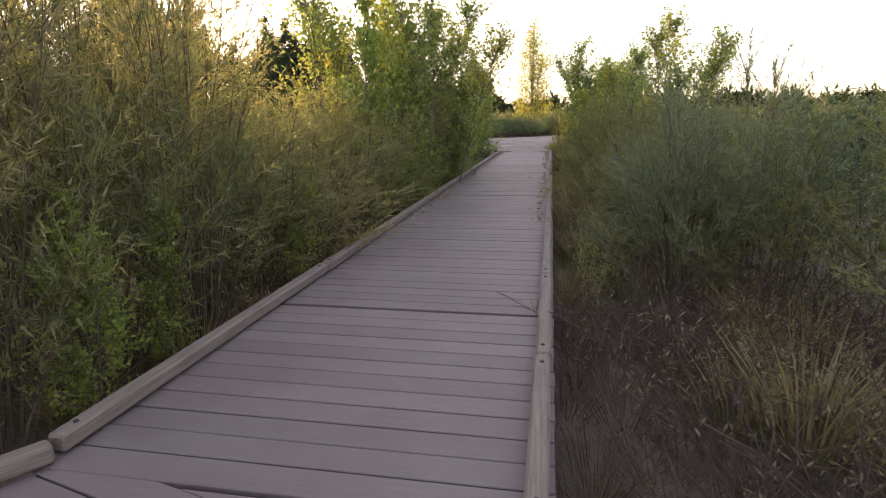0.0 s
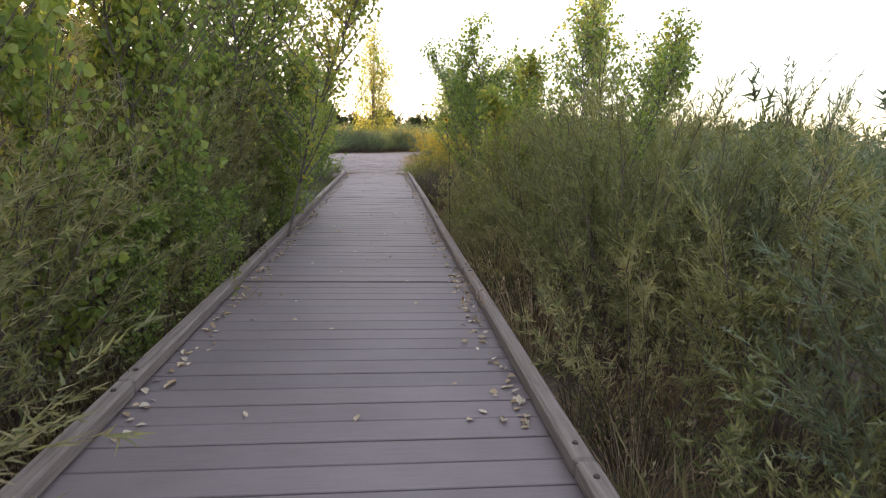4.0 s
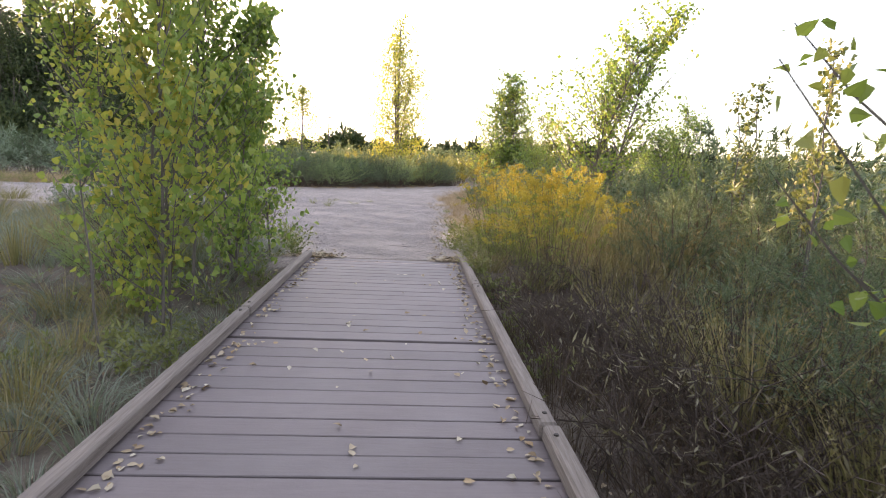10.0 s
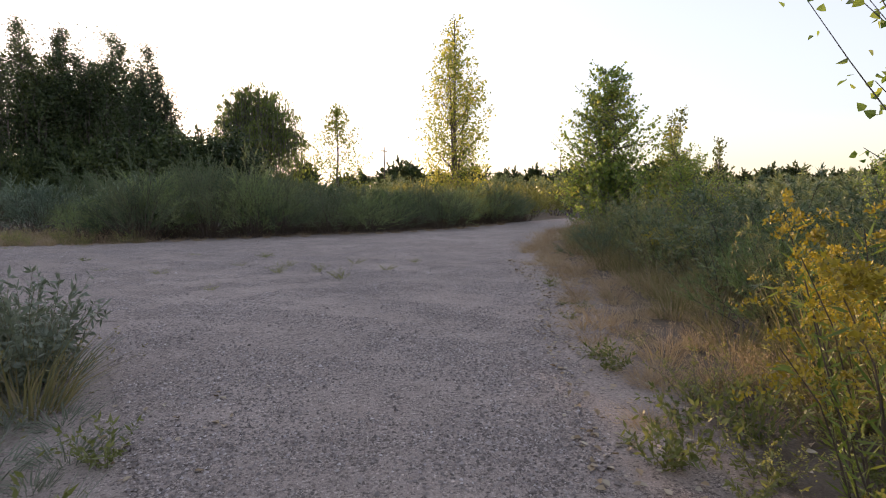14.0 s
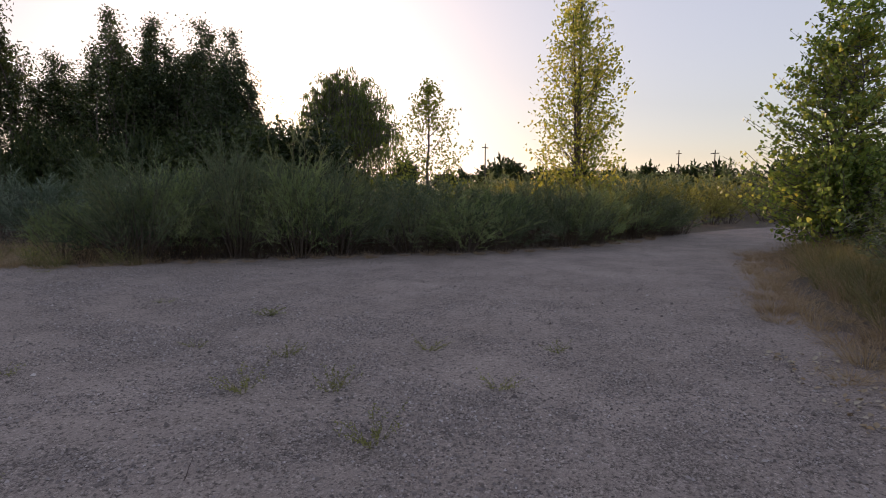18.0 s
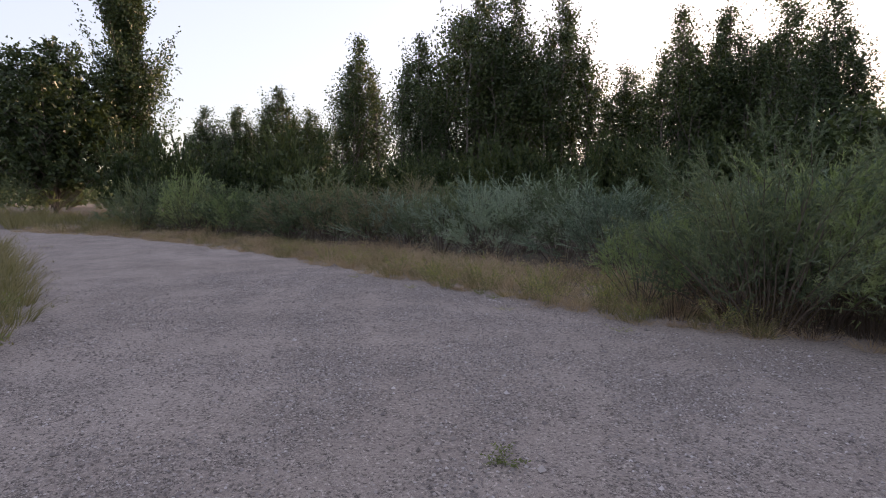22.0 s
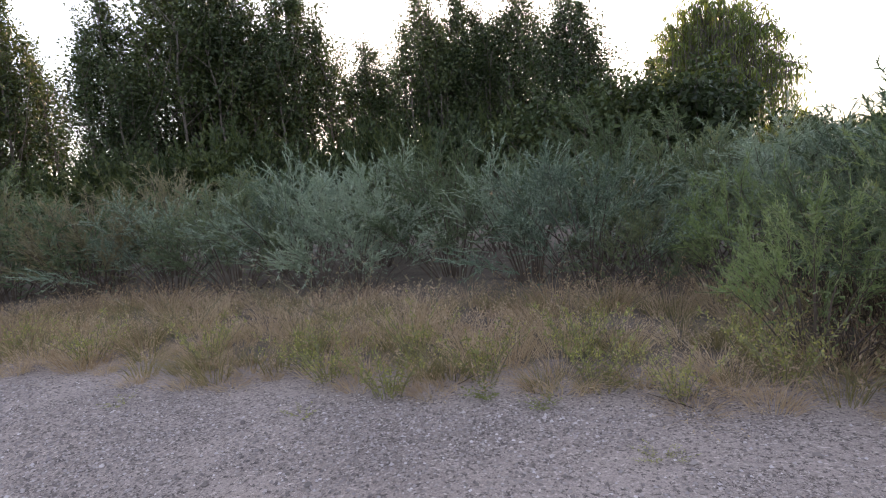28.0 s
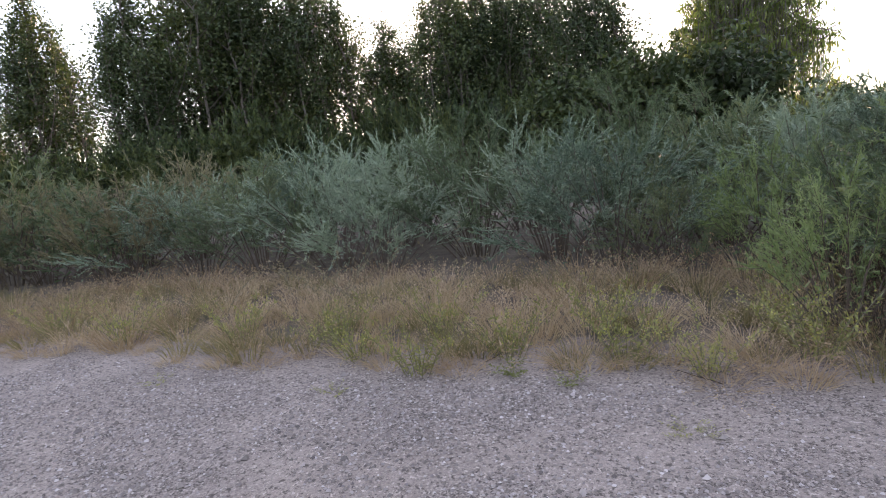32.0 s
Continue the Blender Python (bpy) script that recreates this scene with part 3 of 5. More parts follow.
def bush(label, height, radius, limbs, shoots, per, leaf, mat, name="willow_shrub", group="willow thicket", droop=0.0, low=0.4, reach=0.42):
    """Rounded shrub: bare limbs from one foot, each carrying a tuft of long leafy shoots that rise to the light."""
    ob = root(name, label, "shrub", group)
    i = np.arange(limbs)
    az = i * 2.39996 + rng.normal(0, 0.25, limbs)
    out = np.sqrt((i + 0.5) / limbs)
    lobes = 1 + 0.16 * np.sin(az * 3 + rng.uniform(0, 6)) + rng.normal(0, 0.1, limbs)
    rad = radius * out * lobes
    top = (height - reach * 0.75) * (1 - 0.62 * out ** 2.6) * rng.uniform(0.8, 1.05, limbs) * (0.92 + 0.08 * lobes)
    base = np.stack([np.cos(az) * rad * 0.22, np.sin(az) * rad * 0.22, np.full(limbs, -0.05)], 1)
    lines = arcs(base, np.stack([np.cos(az), np.sin(az)], 1) * rad[:, None] * 0.8, top / 0.88, 6, 0.25, 0.015)
    g = Geo()
    g.tubes(lines, np.linspace(0.012, 0.003, 6)[None] * rng.uniform(0.7, 1.2, (limbs, 1)))
    n = limbs * shoots
    k = np.repeat(np.arange(limbs), shoots)
    u = low + (1 - low) * rng.uniform(0, 1, n) ** 0.6
    p, d = along(lines, k, u)
    flare = np.stack([np.cos(az), np.sin(az), np.zeros(limbs)], 1)[k] * (0.25 + 0.75 * out[k])[:, None]
    way = unit(flare * 0.65 + rng.normal(size=(n, 3)) * 0.42 + np.array([0, 0, 0.75 - 0.5 * droop]) + d * 0.3)
    long = reach * rng.uniform(0.45, 1.25, n)
    long[rng.uniform(size=n) < 0.04] *= 1.4
    v = np.linspace(0, 1, 4)[None, :, None]
    tw = p[:, None] + way[:, None] * long[:, None, None] * v + np.array([0, 0, -0.12 - droop]) * long[:, None, None] * v ** 2 + rng.normal(size=(n, 4, 3)) * 0.012 * v
    g.tubes(tw[::2, ::3], np.array([[0.003, 0.001]]) * np.ones((len(tw[::2]), 1)))
    tagged(part("branchwork", g, M_STEM, ob, "reddish-brown limbs and thin shoots"), kind="stuff")
    m = n * per
    q, d2 = along(tw, np.repeat(np.arange(n), per), rng.uniform(0.08, 1.0, m))
    ld = unit(d2 * 0.8 + rng.normal(size=(m, 3)) * 0.42 + np.array([0, 0, -0.25 * droop]))
    f = Geo()
    f.loose(slivers(blades(q, ld, leaf[0] * rng.uniform(0.55, 1.2, m), leaf[1] * rng.uniform(0.8, 1.2, m))))
    m = n
    q, d2 = along(lines, k, rng.uniform(0.3, 0.85, m))
    f.loose(slivers(blades(q + rng.normal(size=(m, 3)) * 0.1, unit(rng.normal(size=(m, 3))), leaf[0] * 1.25, leaf[1] * 1.7)))
    part("foliage", f, mat, ob)
    return ob


def poplar(label, height, width, leaders, shoots, leaves, size, mat, name="poplar_tree", group="far trees"):
    """Tall poplar: a trunk that parts into steep leaders, each a flame of its own, of rising shoots with small leaves."""
    ob = root(name, label, "tree", group)
    i = np.arange(leaders)
    az = i * 2.39996 + rng.uniform(0, 6)
    out = np.sqrt(i / max(1, leaders - 1)) if leaders > 1 else np.zeros(1)
    rad = width * 0.36 * out * rng.uniform(0.75, 1.1, leaders)
    top = height * (1 - 0.34 * out ** 1.5) * rng.uniform(0.9, 1.0, leaders)
    top[0] = height * 0.98
    v = np.linspace(0, 1, 9)[None, :, None]
    end = np.stack([np.cos(az) * rad, np.sin(az) * rad, top], 1)[:, None]
    bow = 1.7 * v ** 0.5 * (1 - 0.68 * v)
    lead = end * np.concatenate([bow, bow, v], 2) + rng.normal(size=(leaders, 9, 3)) * 0.012 * width * v * np.array([1, 1, 0.3])
    lead[..., 2] -= 0.1 * (1 - v[..., 0])
    g = Geo()
    g.tubes(lead[:1], np.linspace(0.014, 0.0015, 9)[None] * height, 0, 7)
    part("trunk", g, M_BARK, ob, "grey-brown tapered trunk")
    g = Geo()
    if leaders > 1:
        g.tubes(lead[1:], np.linspace(0.008, 0.001, 9)[None] * height * np.ones((leaders - 1, 1)), 0, 5)
    n = leaders * shoots
    k = np.repeat(i, shoots)
    u = 0.04 + 0.96 * rng.uniform(0, 1, n) ** 0.9
    p, d = along(lead, k, u)
    a = rng.uniform(0, 2 * np.pi, n)
    swell = 0.75 + 0.45 * np.sin(u * 17 + k * 2.3 + np.sin(a * 2 + k))
    wide = width * (0.37 if leaders > 1 else 0.5) * (0.14 + 0.86 * (1 - u) ** 0.75) * np.minimum(1, 0.6 + 4 * (u - 0.04)) * swell * rng.uniform(0.45, 1.1, n)
    way = np.stack([np.cos(a), np.sin(a), rng.uniform(0.7, 1.6, n)], 1)
    sh = np.stack([p, p + way * wide[:, None] * 0.55, p + way * wide[:, None] + np.array([0, 0, 0.25]) * wide[:, None]], 1)
    g.tubes(sh[::3], np.array([[0.0022, 0.0014, 0.0005]]) * height * np.ones((len(sh[::3]), 1)))
    tagged(part("limb_work", g, M_BARK, ob, "grey-brown limbs"), kind="stuff")
    m = n * leaves
    q, _ = along(sh, np.repeat(np.arange(n), leaves), rng.uniform(0.2, 1.0, m) ** 0.8)
    q = q + rng.normal(size=(m, 3)) * np.array([0.024, 0.024, 0.026]) * width
    f = Geo()
    f.loose(slivers(blades(q, unit(rng.normal(size=(m, 3)) + np.array([0, 0, -0.2])), size * rng.uniform(0.6, 1.3, m), size * 0.8)))
    part("crown", f, mat, ob)
    return ob


def sapling(label, height, trunks, spread, branches, leaves, size, mat, name="cottonwood_sapling", low=0.12, lean=0.35, least=0.75, rise=(0.5, 1.3)):
    """Slender cottonwood: one or more thin trunks, rising side branches, broad fluttering leaves in sprays."""
    ob = root(name, label, "tree", "young cottonwoods")
    base = np.concatenate([rng.normal(0, 0.16 if trunks > 1 else 0.01, (trunks, 2)), np.full((trunks, 1), -0.06)], 1)
    hs = height * rng.uniform(least, 1.0, trunks)
    hs[0] = height
    lines = arcs(base, rng.normal(0, spread * lean, (trunks, 2)), hs, 8, 0.3, 0.008)
    g = Geo()
    for line, h in zip(lines, hs):
        g = Geo()
        g.tubes(line[None], np.linspace(0.005, 0.0012, 8)[None] * h, 0, 5)
        part("trunk", g, M_BARK, ob, "slender grey-brown trunk")
    g = Geo()
    which = np.repeat(np.arange(trunks), branches)
    nb = len(which)
    u = low + (0.98 - low) * rng.uniform(0, 1, nb) ** 0.9
    p, d = along(lines, which, u)
    az = rng.uniform(0, 2 * np.pi, nb)
    bd = unit(np.stack([np.cos(az), np.sin(az), rng.uniform(*rise, nb)], 1))
    bl = spread * rng.uniform(0.45, 1.1, nb) * np.clip(1.25 - u, 0.2, 1)
    k = 5
    uu = np.linspace(0, 1, k)[None, :, None]
    br = p[:, None] + bd[:, None] * bl[:, None, None] * uu + np.array([0, 0, 0.22]) * bl[:, None, None] * uu ** 2 + rng.normal(size=(nb, k, 3)) * 0.02 * uu
    g.tubes(br, np.linspace(0.0022, 0.0006, k)[None] * height * np.ones((nb, 1)))
    tagged(part("branchwork", g, M_BARK, ob, "thin rising branches"), kind="stuff")
    n = nb * leaves
    q, d2 = along(br, np.repeat(np.arange(nb), leaves), rng.uniform(0.12, 1, n) ** 0.8)
    ld = unit(rng.normal(size=(n, 3)) + np.array([0, 0, -0.35]) + d2 * 0.3)
    f = Geo()
    broad(f, q + rng.normal(size=(n, 3)) * 0.05, ld, size * rng.uniform(0.6, 1.2, n))
    part("crown", f, mat, ob)
    return ob


def big_tree(label, height, width, sprays, leaves, size, mat, form, name="tree", group="far trees"):
    """Tall tree: tapered trunk, several rising leaders, and sprays of small leaves filling a flame-shaped or broad crown."""
    ob = root(name, label, "tree", group)
    n_lead, foot = {"spire": (1, 0.03), "column": (4, 0.02), "broad": (9, 0.14)}[form]
    ang = np.arange(n_lead) * 2.4 + rng.uniform(0, 1, n_lead)
    off = np.linspace(0, 1, n_lead) if n_lead > 1 else np.zeros(1)
    rad = np.sqrt(off) * width * {"spire": 0, "column": 0.16, "broad": 0.34}[form]
    top = height * (1 - 0.3 * off ** 1.3) * rng.uniform(0.9, 1.0, n_lead)
    top[0] = height
    wide = width * {"spire": 1.0, "column": 0.72, "broad": 0.55}[form]
    low = np.full(n_lead, foot * height) + off * height * 0.05
    ends = np.stack([np.cos(ang) * rad, np.sin(ang) * rad, top], 1)
    g = Geo()
    u = np.linspace(0, 1, 8)[None, :, None]
    base, power = np.array([0, 0, -0.1]), 1.4
    lead = base + (ends - base)[:, None] * np.concatenate([u ** power, u ** power, u], 2) + rng.normal(size=(n_lead, 8, 3)) * 0.02 * width * u * (1 - u)
    g.tubes(lead[:1], np.linspace(0.015, 0.002, 8)[None] * height, 0, 7)
    part("trunk", g, M_BARK, ob, "grey-brown tapered trunk")
    g = Geo()
    if n_lead > 1:
        g.tubes(lead[1:], np.linspace(0.009, 0.0015, 8)[None] * height * np.ones((n_lead - 1, 1)), 0, 5)
    w = rng.integers(0, n_lead, sprays)
    t = rng.uniform(0, 1, sprays) ** 0.85
    z = low[w] + (top[w] - low[w]) * t
    prof = np.clip(np.sin((t * 0.72 + 0.28) * np.pi), 0.02, 1) ** (0.8 if form == "spire" else 0.62)
    if form == "column":
        prof = np.sqrt(1 - t ** 5) * (0.95 - 0.25 * t)
    az = rng.uniform(0, 2 * np.pi, sprays)
    lump = 0.84 + 0.34 * np.sin(az * 3 + z * 2.1 + w) * np.cos(z * 3.3 + w * 1.7)
    rel = np.sqrt(rng.uniform(0.03, 1, sprays))
    r = wide * 0.5 * prof * lump * rel
    cx, d = along(lead, w, np.clip((z + 0.1) / (top[w] + 0.1), 0, 1))
    c = np.stack([cx[:, 0] + np.cos(az) * r, cx[:, 1] + np.sin(az) * r, z], 1)
    pick = np.arange(0, sprays, 3)
    start = cx[pick] - np.array([0, 0, 1.0]) * (r[pick] * 0.9)[:, None]
    start[:, 2] = np.maximum(start[:, 2], 0.05)
    g.tubes(np.stack([start, c[pick]], 1), np.array([[0.0022, 0.0007]]) * height * np.ones((len(pick), 1)))
    tagged(part("limb_work", g, M_BARK, ob, "grey-brown limbs"), kind="stuff")
    n = sprays * leaves
    k = np.repeat(np.arange(sprays), leaves)
    grow = np.where((rel < 0.7) & (t < 0.8), 1.45 if mat == M_BACKLIT_LEAF else 1.0, 1.0)[k]
    out = np.stack([np.cos(az), np.sin(az), np.full(sprays, 1.1)], 1)[k]
    q = c[k] + unit(out) * (rng.uniform(-0.5, 0.6, n) * 0.11 * min(width, 7))[:, None] + rng.normal(size=(n, 3)) * 0.024 * min(width, 7)
    f = Geo()
    f.loose(slivers(blades(q, unit(rng.normal(size=(n, 3)) + np.array([0, 0, -0.2])), size * grow * rng.uniform(0.6, 1.3, n), size * grow * 0.78)))
    part("crown", f, mat, ob)
    return ob


def weeping_tree(label, height, width, limbs, strands, leaves, mat):
    """Dome of arching limbs with hanging leafy strands."""
    ob = root("weeping_willow", label, "tree", "far trees")
    g = Geo()
    line = arcs(np.array([[0, 0, -0.1]]), np.array([[0.2, 0.1]]), np.array([height * 0.62]), 6, 0.3, 0.01)
    g.tubes(line, np.linspace(0.035, 0.012, 6)[None] * height, 0, 7)
    az = np.arange(limbs) * 2.4
    r = width * 0.5 * np.sqrt(rng.uniform(0.05, 1, limbs))
    top = height * (1 - 0.5 * (2 * r / width) ** 2) * rng.uniform(0.93, 1, limbs)
    p, _ = along(line, np.zeros(limbs, int), rng.uniform(0.4, 1, limbs))
    end = np.stack([np.cos(az) * r, np.sin(az) * r, top], 1)
    k = 5
    u = np.linspace(0, 1, k)[None, :, None]
    lim = p[:, None] * (1 - u) + end[:, None] * u + np.array([0, 0, 1.0]) * np.sin(u * np.pi) * height * 0.06
    g.tubes(lim, np.linspace(0.007, 0.0015, k)[None] * height * np.ones((limbs, 1)), 0, 4)
    ns = limbs * strands
    q, d1 = along(lim, np.repeat(np.arange(limbs), strands), rng.uniform(0.45, 1, ns))
    off = rng.normal(size=(ns, 2)) * width * 0.05
    drop = height * rng.uniform(0.18, 0.5, ns)
    st = np.stack([q, q + np.concatenate([off, 0.03 * np.ones((ns, 1))], 1), q + np.concatenate([off * 1.4, -drop[:, None]], 1)], 1)
    st[..., 2] = np.maximum(st[..., 2], 0.8 + rng.uniform(0, 0.8, (ns, 1)))
    g.tubes(st, np.array([[0.001, 0.0008, 0.0004]]) * height * np.ones((ns, 1)))
    part("trunk", g, M_BARK, ob, "brown trunk with arching limbs")
    n = ns * leaves
    w, _ = along(st, np.repeat(np.arange(ns), leaves), rng.uniform(0.15, 1, n))
    f = Geo()
    f.loose(blades(w + rng.normal(size=(n, 3)) * 0.06, unit(rng.normal(size=(n, 3)) * 0.45 + np.array([0, 0, -1.0])), 0.3 * rng.uniform(0.7, 1.3, n), 0.075))
    part("crown", f, mat, ob)
    return ob


def goldenrod(label, height, radius, stems):
    """Upright leafy stems that end in arching yellow flower plumes."""
    ob = root("goldenrod", label, "wildflower", "goldenrod clumps")
    ang, rad = rng.uniform(0, 2 * np.pi, stems), radius * np.sqrt(rng.uniform(0, 1, stems))
    base = np.stack([np.cos(ang) * rad * 0.7, np.sin(ang) * rad * 0.7, np.full(stems, -0.04)], 1)
    lines = arcs(base, np.stack([np.cos(ang), np.sin(ang)], 1) * (rad[:, None] * 0.5 + 0.08), height * rng.uniform(0.5, 1, stems), 6, 0.5, 0.012)
    g = Geo()
    g.tubes(lines, np.linspace(0.005, 0.002, 6)[None] * np.ones((stems, 1)))
    tagged(part("stalk_work", g, M_STEM, ob, "brown-green upright stems"), kind="stuff")
    n = stems * 34
    q, d = along(lines, np.repeat(np.arange(stems), 34), rng.uniform(0.3, 0.97, n))
    f = Geo()
    f.loose(blades(q, unit(d * 0.5 + rng.normal(size=(n, 3)) * 0.6), 0.09 * rng.uniform(0.6, 1.2, n), 0.010))
    part("foliage", f, M_WEED, ob)
    plumes = 7
    w = np.repeat(np.arange(int(stems * 0.65)), plumes)
    u = rng.uniform(0.78, 1, len(w))
    p, d = along(lines, w, u)
    az = rng.normal(0, 0.9, len(w)) + rng.uniform(0, 2 * np.pi, stems)[w]
    o = np.stack([np.cos(az), np.sin(az), np.zeros(len(w))], 1) * (rng.uniform(0.06, 0.16, len(w)) * (1.75 - 1.2 * (u - 0.78) / 0.22))[:, None]
    pl = np.stack([p, p + o * 0.5 + np.array([0, 0, 0.07]), p + o + np.array([0, 0, 0.08]), p + o * 1.35 + np.array([0, 0, 0.045])], 1)
    per = 50
    n = len(w) * per
    q, d = along(pl, np.repeat(np.arange(len(w)), per), rng.uniform(0.12, 1, n))
    h = Geo()
    h.loose(blades(q + rng.normal(size=(n, 3)) * 0.0085 + np.array([0, 0, 0.004]), unit(rng.normal(size=(n, 3)) + np.array([0, 0, 0.9])), 0.019, 0.011))
    tagged(part("bloom", h, M_GOLD, ob, "mustard-yellow flower plumes"), kind="stuff")
    return ob


def forb(label, height, radius, stems, per, leaf, mat, name="roadside_weed", flowers=None, lean=0.5, category="weed", stem=0.004):
    ob = root(name, label, category, "roadside weeds")
    ang, rad = rng.uniform(0, 2 * np.pi, stems), radius * np.sqrt(rng.uniform(0, 1, stems))
    base = np.stack([np.cos(ang) * rad * 0.3, np.sin(ang) * rad * 0.3, np.full(stems, -0.02)], 1)
    lines = arcs(base, np.stack([np.cos(ang), np.sin(ang)], 1) * rad[:, None] * (0.5 + lean), height * rng.uniform(0.5, 1, stems), 5, 0.5, 0.02)
    g = Geo()
    g.tubes(lines, np.linspace(stem, stem * 0.3, 5)[None] * np.ones((stems, 1)))
    tagged(part("stalk_work", g, M_STEM_PALE, ob, "thin pale stems"), kind="stuff")
    n = stems * per
    q, d = along(lines, np.repeat(np.arange(stems), per), rng.uniform(0.1, 1, n))
    f = Geo()
    f.loose(blades(q, unit(d * 0.5 + rng.normal(size=(n, 3)) * 0.7), leaf[0] * rng.uniform(0.5, 1.2, n), leaf[1]))
    part("foliage", f, mat, ob)
    if flowers:
        n = stems * 9
        q, d = along(lines, np.repeat(np.arange(stems), 9), rng.uniform(0.7, 1, n))
        h = Geo()
        h.loose(blades(q + rng.normal(size=(n, 3)) * 0.02, unit(rng.normal(size=(n, 3))), 0.014, 0.011))
        tagged(part("bloom", h, flowers, ob, "tiny pale yellow flower heads"), kind="stuff")
    return ob


def tuft(label, height, radius, n, width, mat, name="grass_tuft", heads=True):
    """A tussock of arching blades, some with seed heads."""
    ang, rad = rng.uniform(0, 2 * np.pi, n), radius * np.sqrt(rng.uniform(0, 1, n))
    base = np.stack([np.cos(ang) * rad * 0.5, np.sin(ang) * rad * 0.5, np.full(n, -0.02)], 1)
    h = height * rng.uniform(0.45, 1, n)
    lines = arcs(base, np.stack([np.cos(ang), np.sin(ang)], 1) * (rad * 0.7 + rng.uniform(0, 0.12, n))[:, None] + rng.normal(0, 0.05, (n, 2)), h, 3, 0.7, 0.015)
    side = unit(np.concatenate([rng.normal(size=(n, 2)), np.zeros((n, 1))], 1))[:, None]
    w = np.array([1, 0.7, 0.08])[None, :, None] * width
    v = np.stack([lines - side * w, lines + side * w], 2).reshape(n, 6, 3)
    i = np.arange(n * 6).reshape(n, 3, 2)
    f = Geo()
    f.add(v.reshape(-1, 3), np.stack([i[:, :-1, 0], i[:, :-1, 1], i[:, 1:, 1], i[:, 1:, 0]], -1).reshape(-1, 4))
    if heads:
        m = n // 3
        t = lines[:m, -1]
        q = np.repeat(t, 5, 0) + rng.normal(size=(m * 5, 3)) * np.array([0.008, 0.008, 0.035])
        f.loose(blades(q, unit(rng.normal(size=(m * 5, 3)) * 0.5 + np.array([0, 0, 1.0])), 0.03, 0.01))
    return tagged(new(name, f.mesh(name, [mat])), label, "grass", "grass tufts")


def dead_brush(label, height, radius, n):
    """Leafless grey tangle of crossing twigs with a few dry leaves."""
    ob = root("dead_brush", label, "shrub", "dead brush")
    ang, rad = rng.uniform(0, 2 * np.pi, n), radius * np.sqrt(rng.uniform(0, 1, n))
    base = np.stack([np.cos(ang) * rad, np.sin(ang) * rad, np.full(n, -0.03)], 1)
    lines = arcs(base, rng.normal(0, 0.4, (n, 2)), height * rng.uniform(0.3, 1, n), 5, 0.5, 0.05)
    g = Geo()
    g.tubes(lines, np.linspace(0.006, 0.002, 5)[None] * np.ones((n, 1)))
    w = np.repeat(np.arange(n), 4)
    p, d = along(lines, w, rng.uniform(0.3, 1, len(w)))
    td = unit(d + rng.normal(size=(len(w), 3)) * 0.8)
    g.tubes(np.stack([p, p + td * 0.14, p + td * 0.26], 1), np.array([[0.003, 0.002, 0.001]]) * np.ones((len(w), 1)))
    tagged(part("branchwork", g, M_TWIG, ob, "bare grey-brown twigs"), kind="stuff")
    m = n * 5
    q, d = along(lines, np.repeat(np.arange(n), 5), rng.uniform(0.1, 1, m))
    f = Geo()
    f.loose(blades(q, unit(rng.normal(size=(m, 3))), 0.07, 0.014))
    part("foliage", f, M_WILLOW_DRY, ob, "curled dry leaves")
    return ob


def spread_out(variants, places):
    """Sets one variant after another at the places (x, y, scale, taller); the first use of each is the original."""
    for i, (x, y, s, tall) in enumerate(places):
        ob = variants[i % len(variants)] if len(places) > 3 else variants[i]
        m = Matrix.LocRotScale((x, y, float(gz(x, y))), Euler((0, 0, random.uniform(0, 6.28))), (s, s, s * tall))
        if ob.name in used:
            copy_thing(ob, m)
        else:
            used.add(ob.name)
            late.append((ob, m))


late, used = [], set()


def joined(name, label, category, variants, places):
    """Many plants of one kind, too many to count, as one object. variants: objects whose polygons all have as many corners."""
    geo = Geo()
    for i, (x, y, s, tall) in enumerate(places):
        me = variants[i % len(variants)].data
        v = np.empty(len(me.vertices) * 3)
        me.vertices.foreach_get("co", v)
        v = v.reshape(-1, 3) * np.array([s, s, s * tall])
        a = random.uniform(0, 6.28)
        v = np.stack([v[:, 0] * math.cos(a) - v[:, 1] * math.sin(a) + x, v[:, 0] * math.sin(a) + v[:, 1] * math.cos(a) + y, v[:, 2] + float(gz(x, y))], 1)
        f = np.empty(len(me.loops), int)
        me.loops.foreach_get("vertex_index", f)
        geo.add(v, f.reshape(len(me.polygons), -1))
    me = variants[0].data
    return tagged(new(name, geo.mesh(name, list(me.materials))), label, category, kind="stuff")


def scatter(x0, x1, y0, y1, gap, keep=None, s=(0.85, 1.15), tall=(0.85, 1.15)):
    """Jittered grid of places in a box, where keep(x, y) allows."""
    out = []
    for i in range(int((x1 - x0) / gap) + 1):
        for j in range(int((y1 - y0) / gap) + 1):
            x, y = x0 + i * gap + random.uniform(-0.38, 0.38) * gap, y0 + j * gap + random.uniform(-0.38, 0.38) * gap
            if keep is None or keep(x, y):
                out.append((x, y, random.uniform(*s), random.uniform(*tall)))
    random.shuffle(out)
    return out


def far_y(x):
    return float(edge_y(FAR_EDGE, x))


def south_y(x):
    return float(edge_y([q for q in NEAR_EDGE if q[0] < -0.9], x))


def east_x(y):
    return float(np.interp(y, [0, 2.8, 4.9, 7, 9.5, 13, 18.4, 22.6], [0.95, 0.9, 1.0, 1.25, 1.0, 1.35, 2.8, 5.6]))


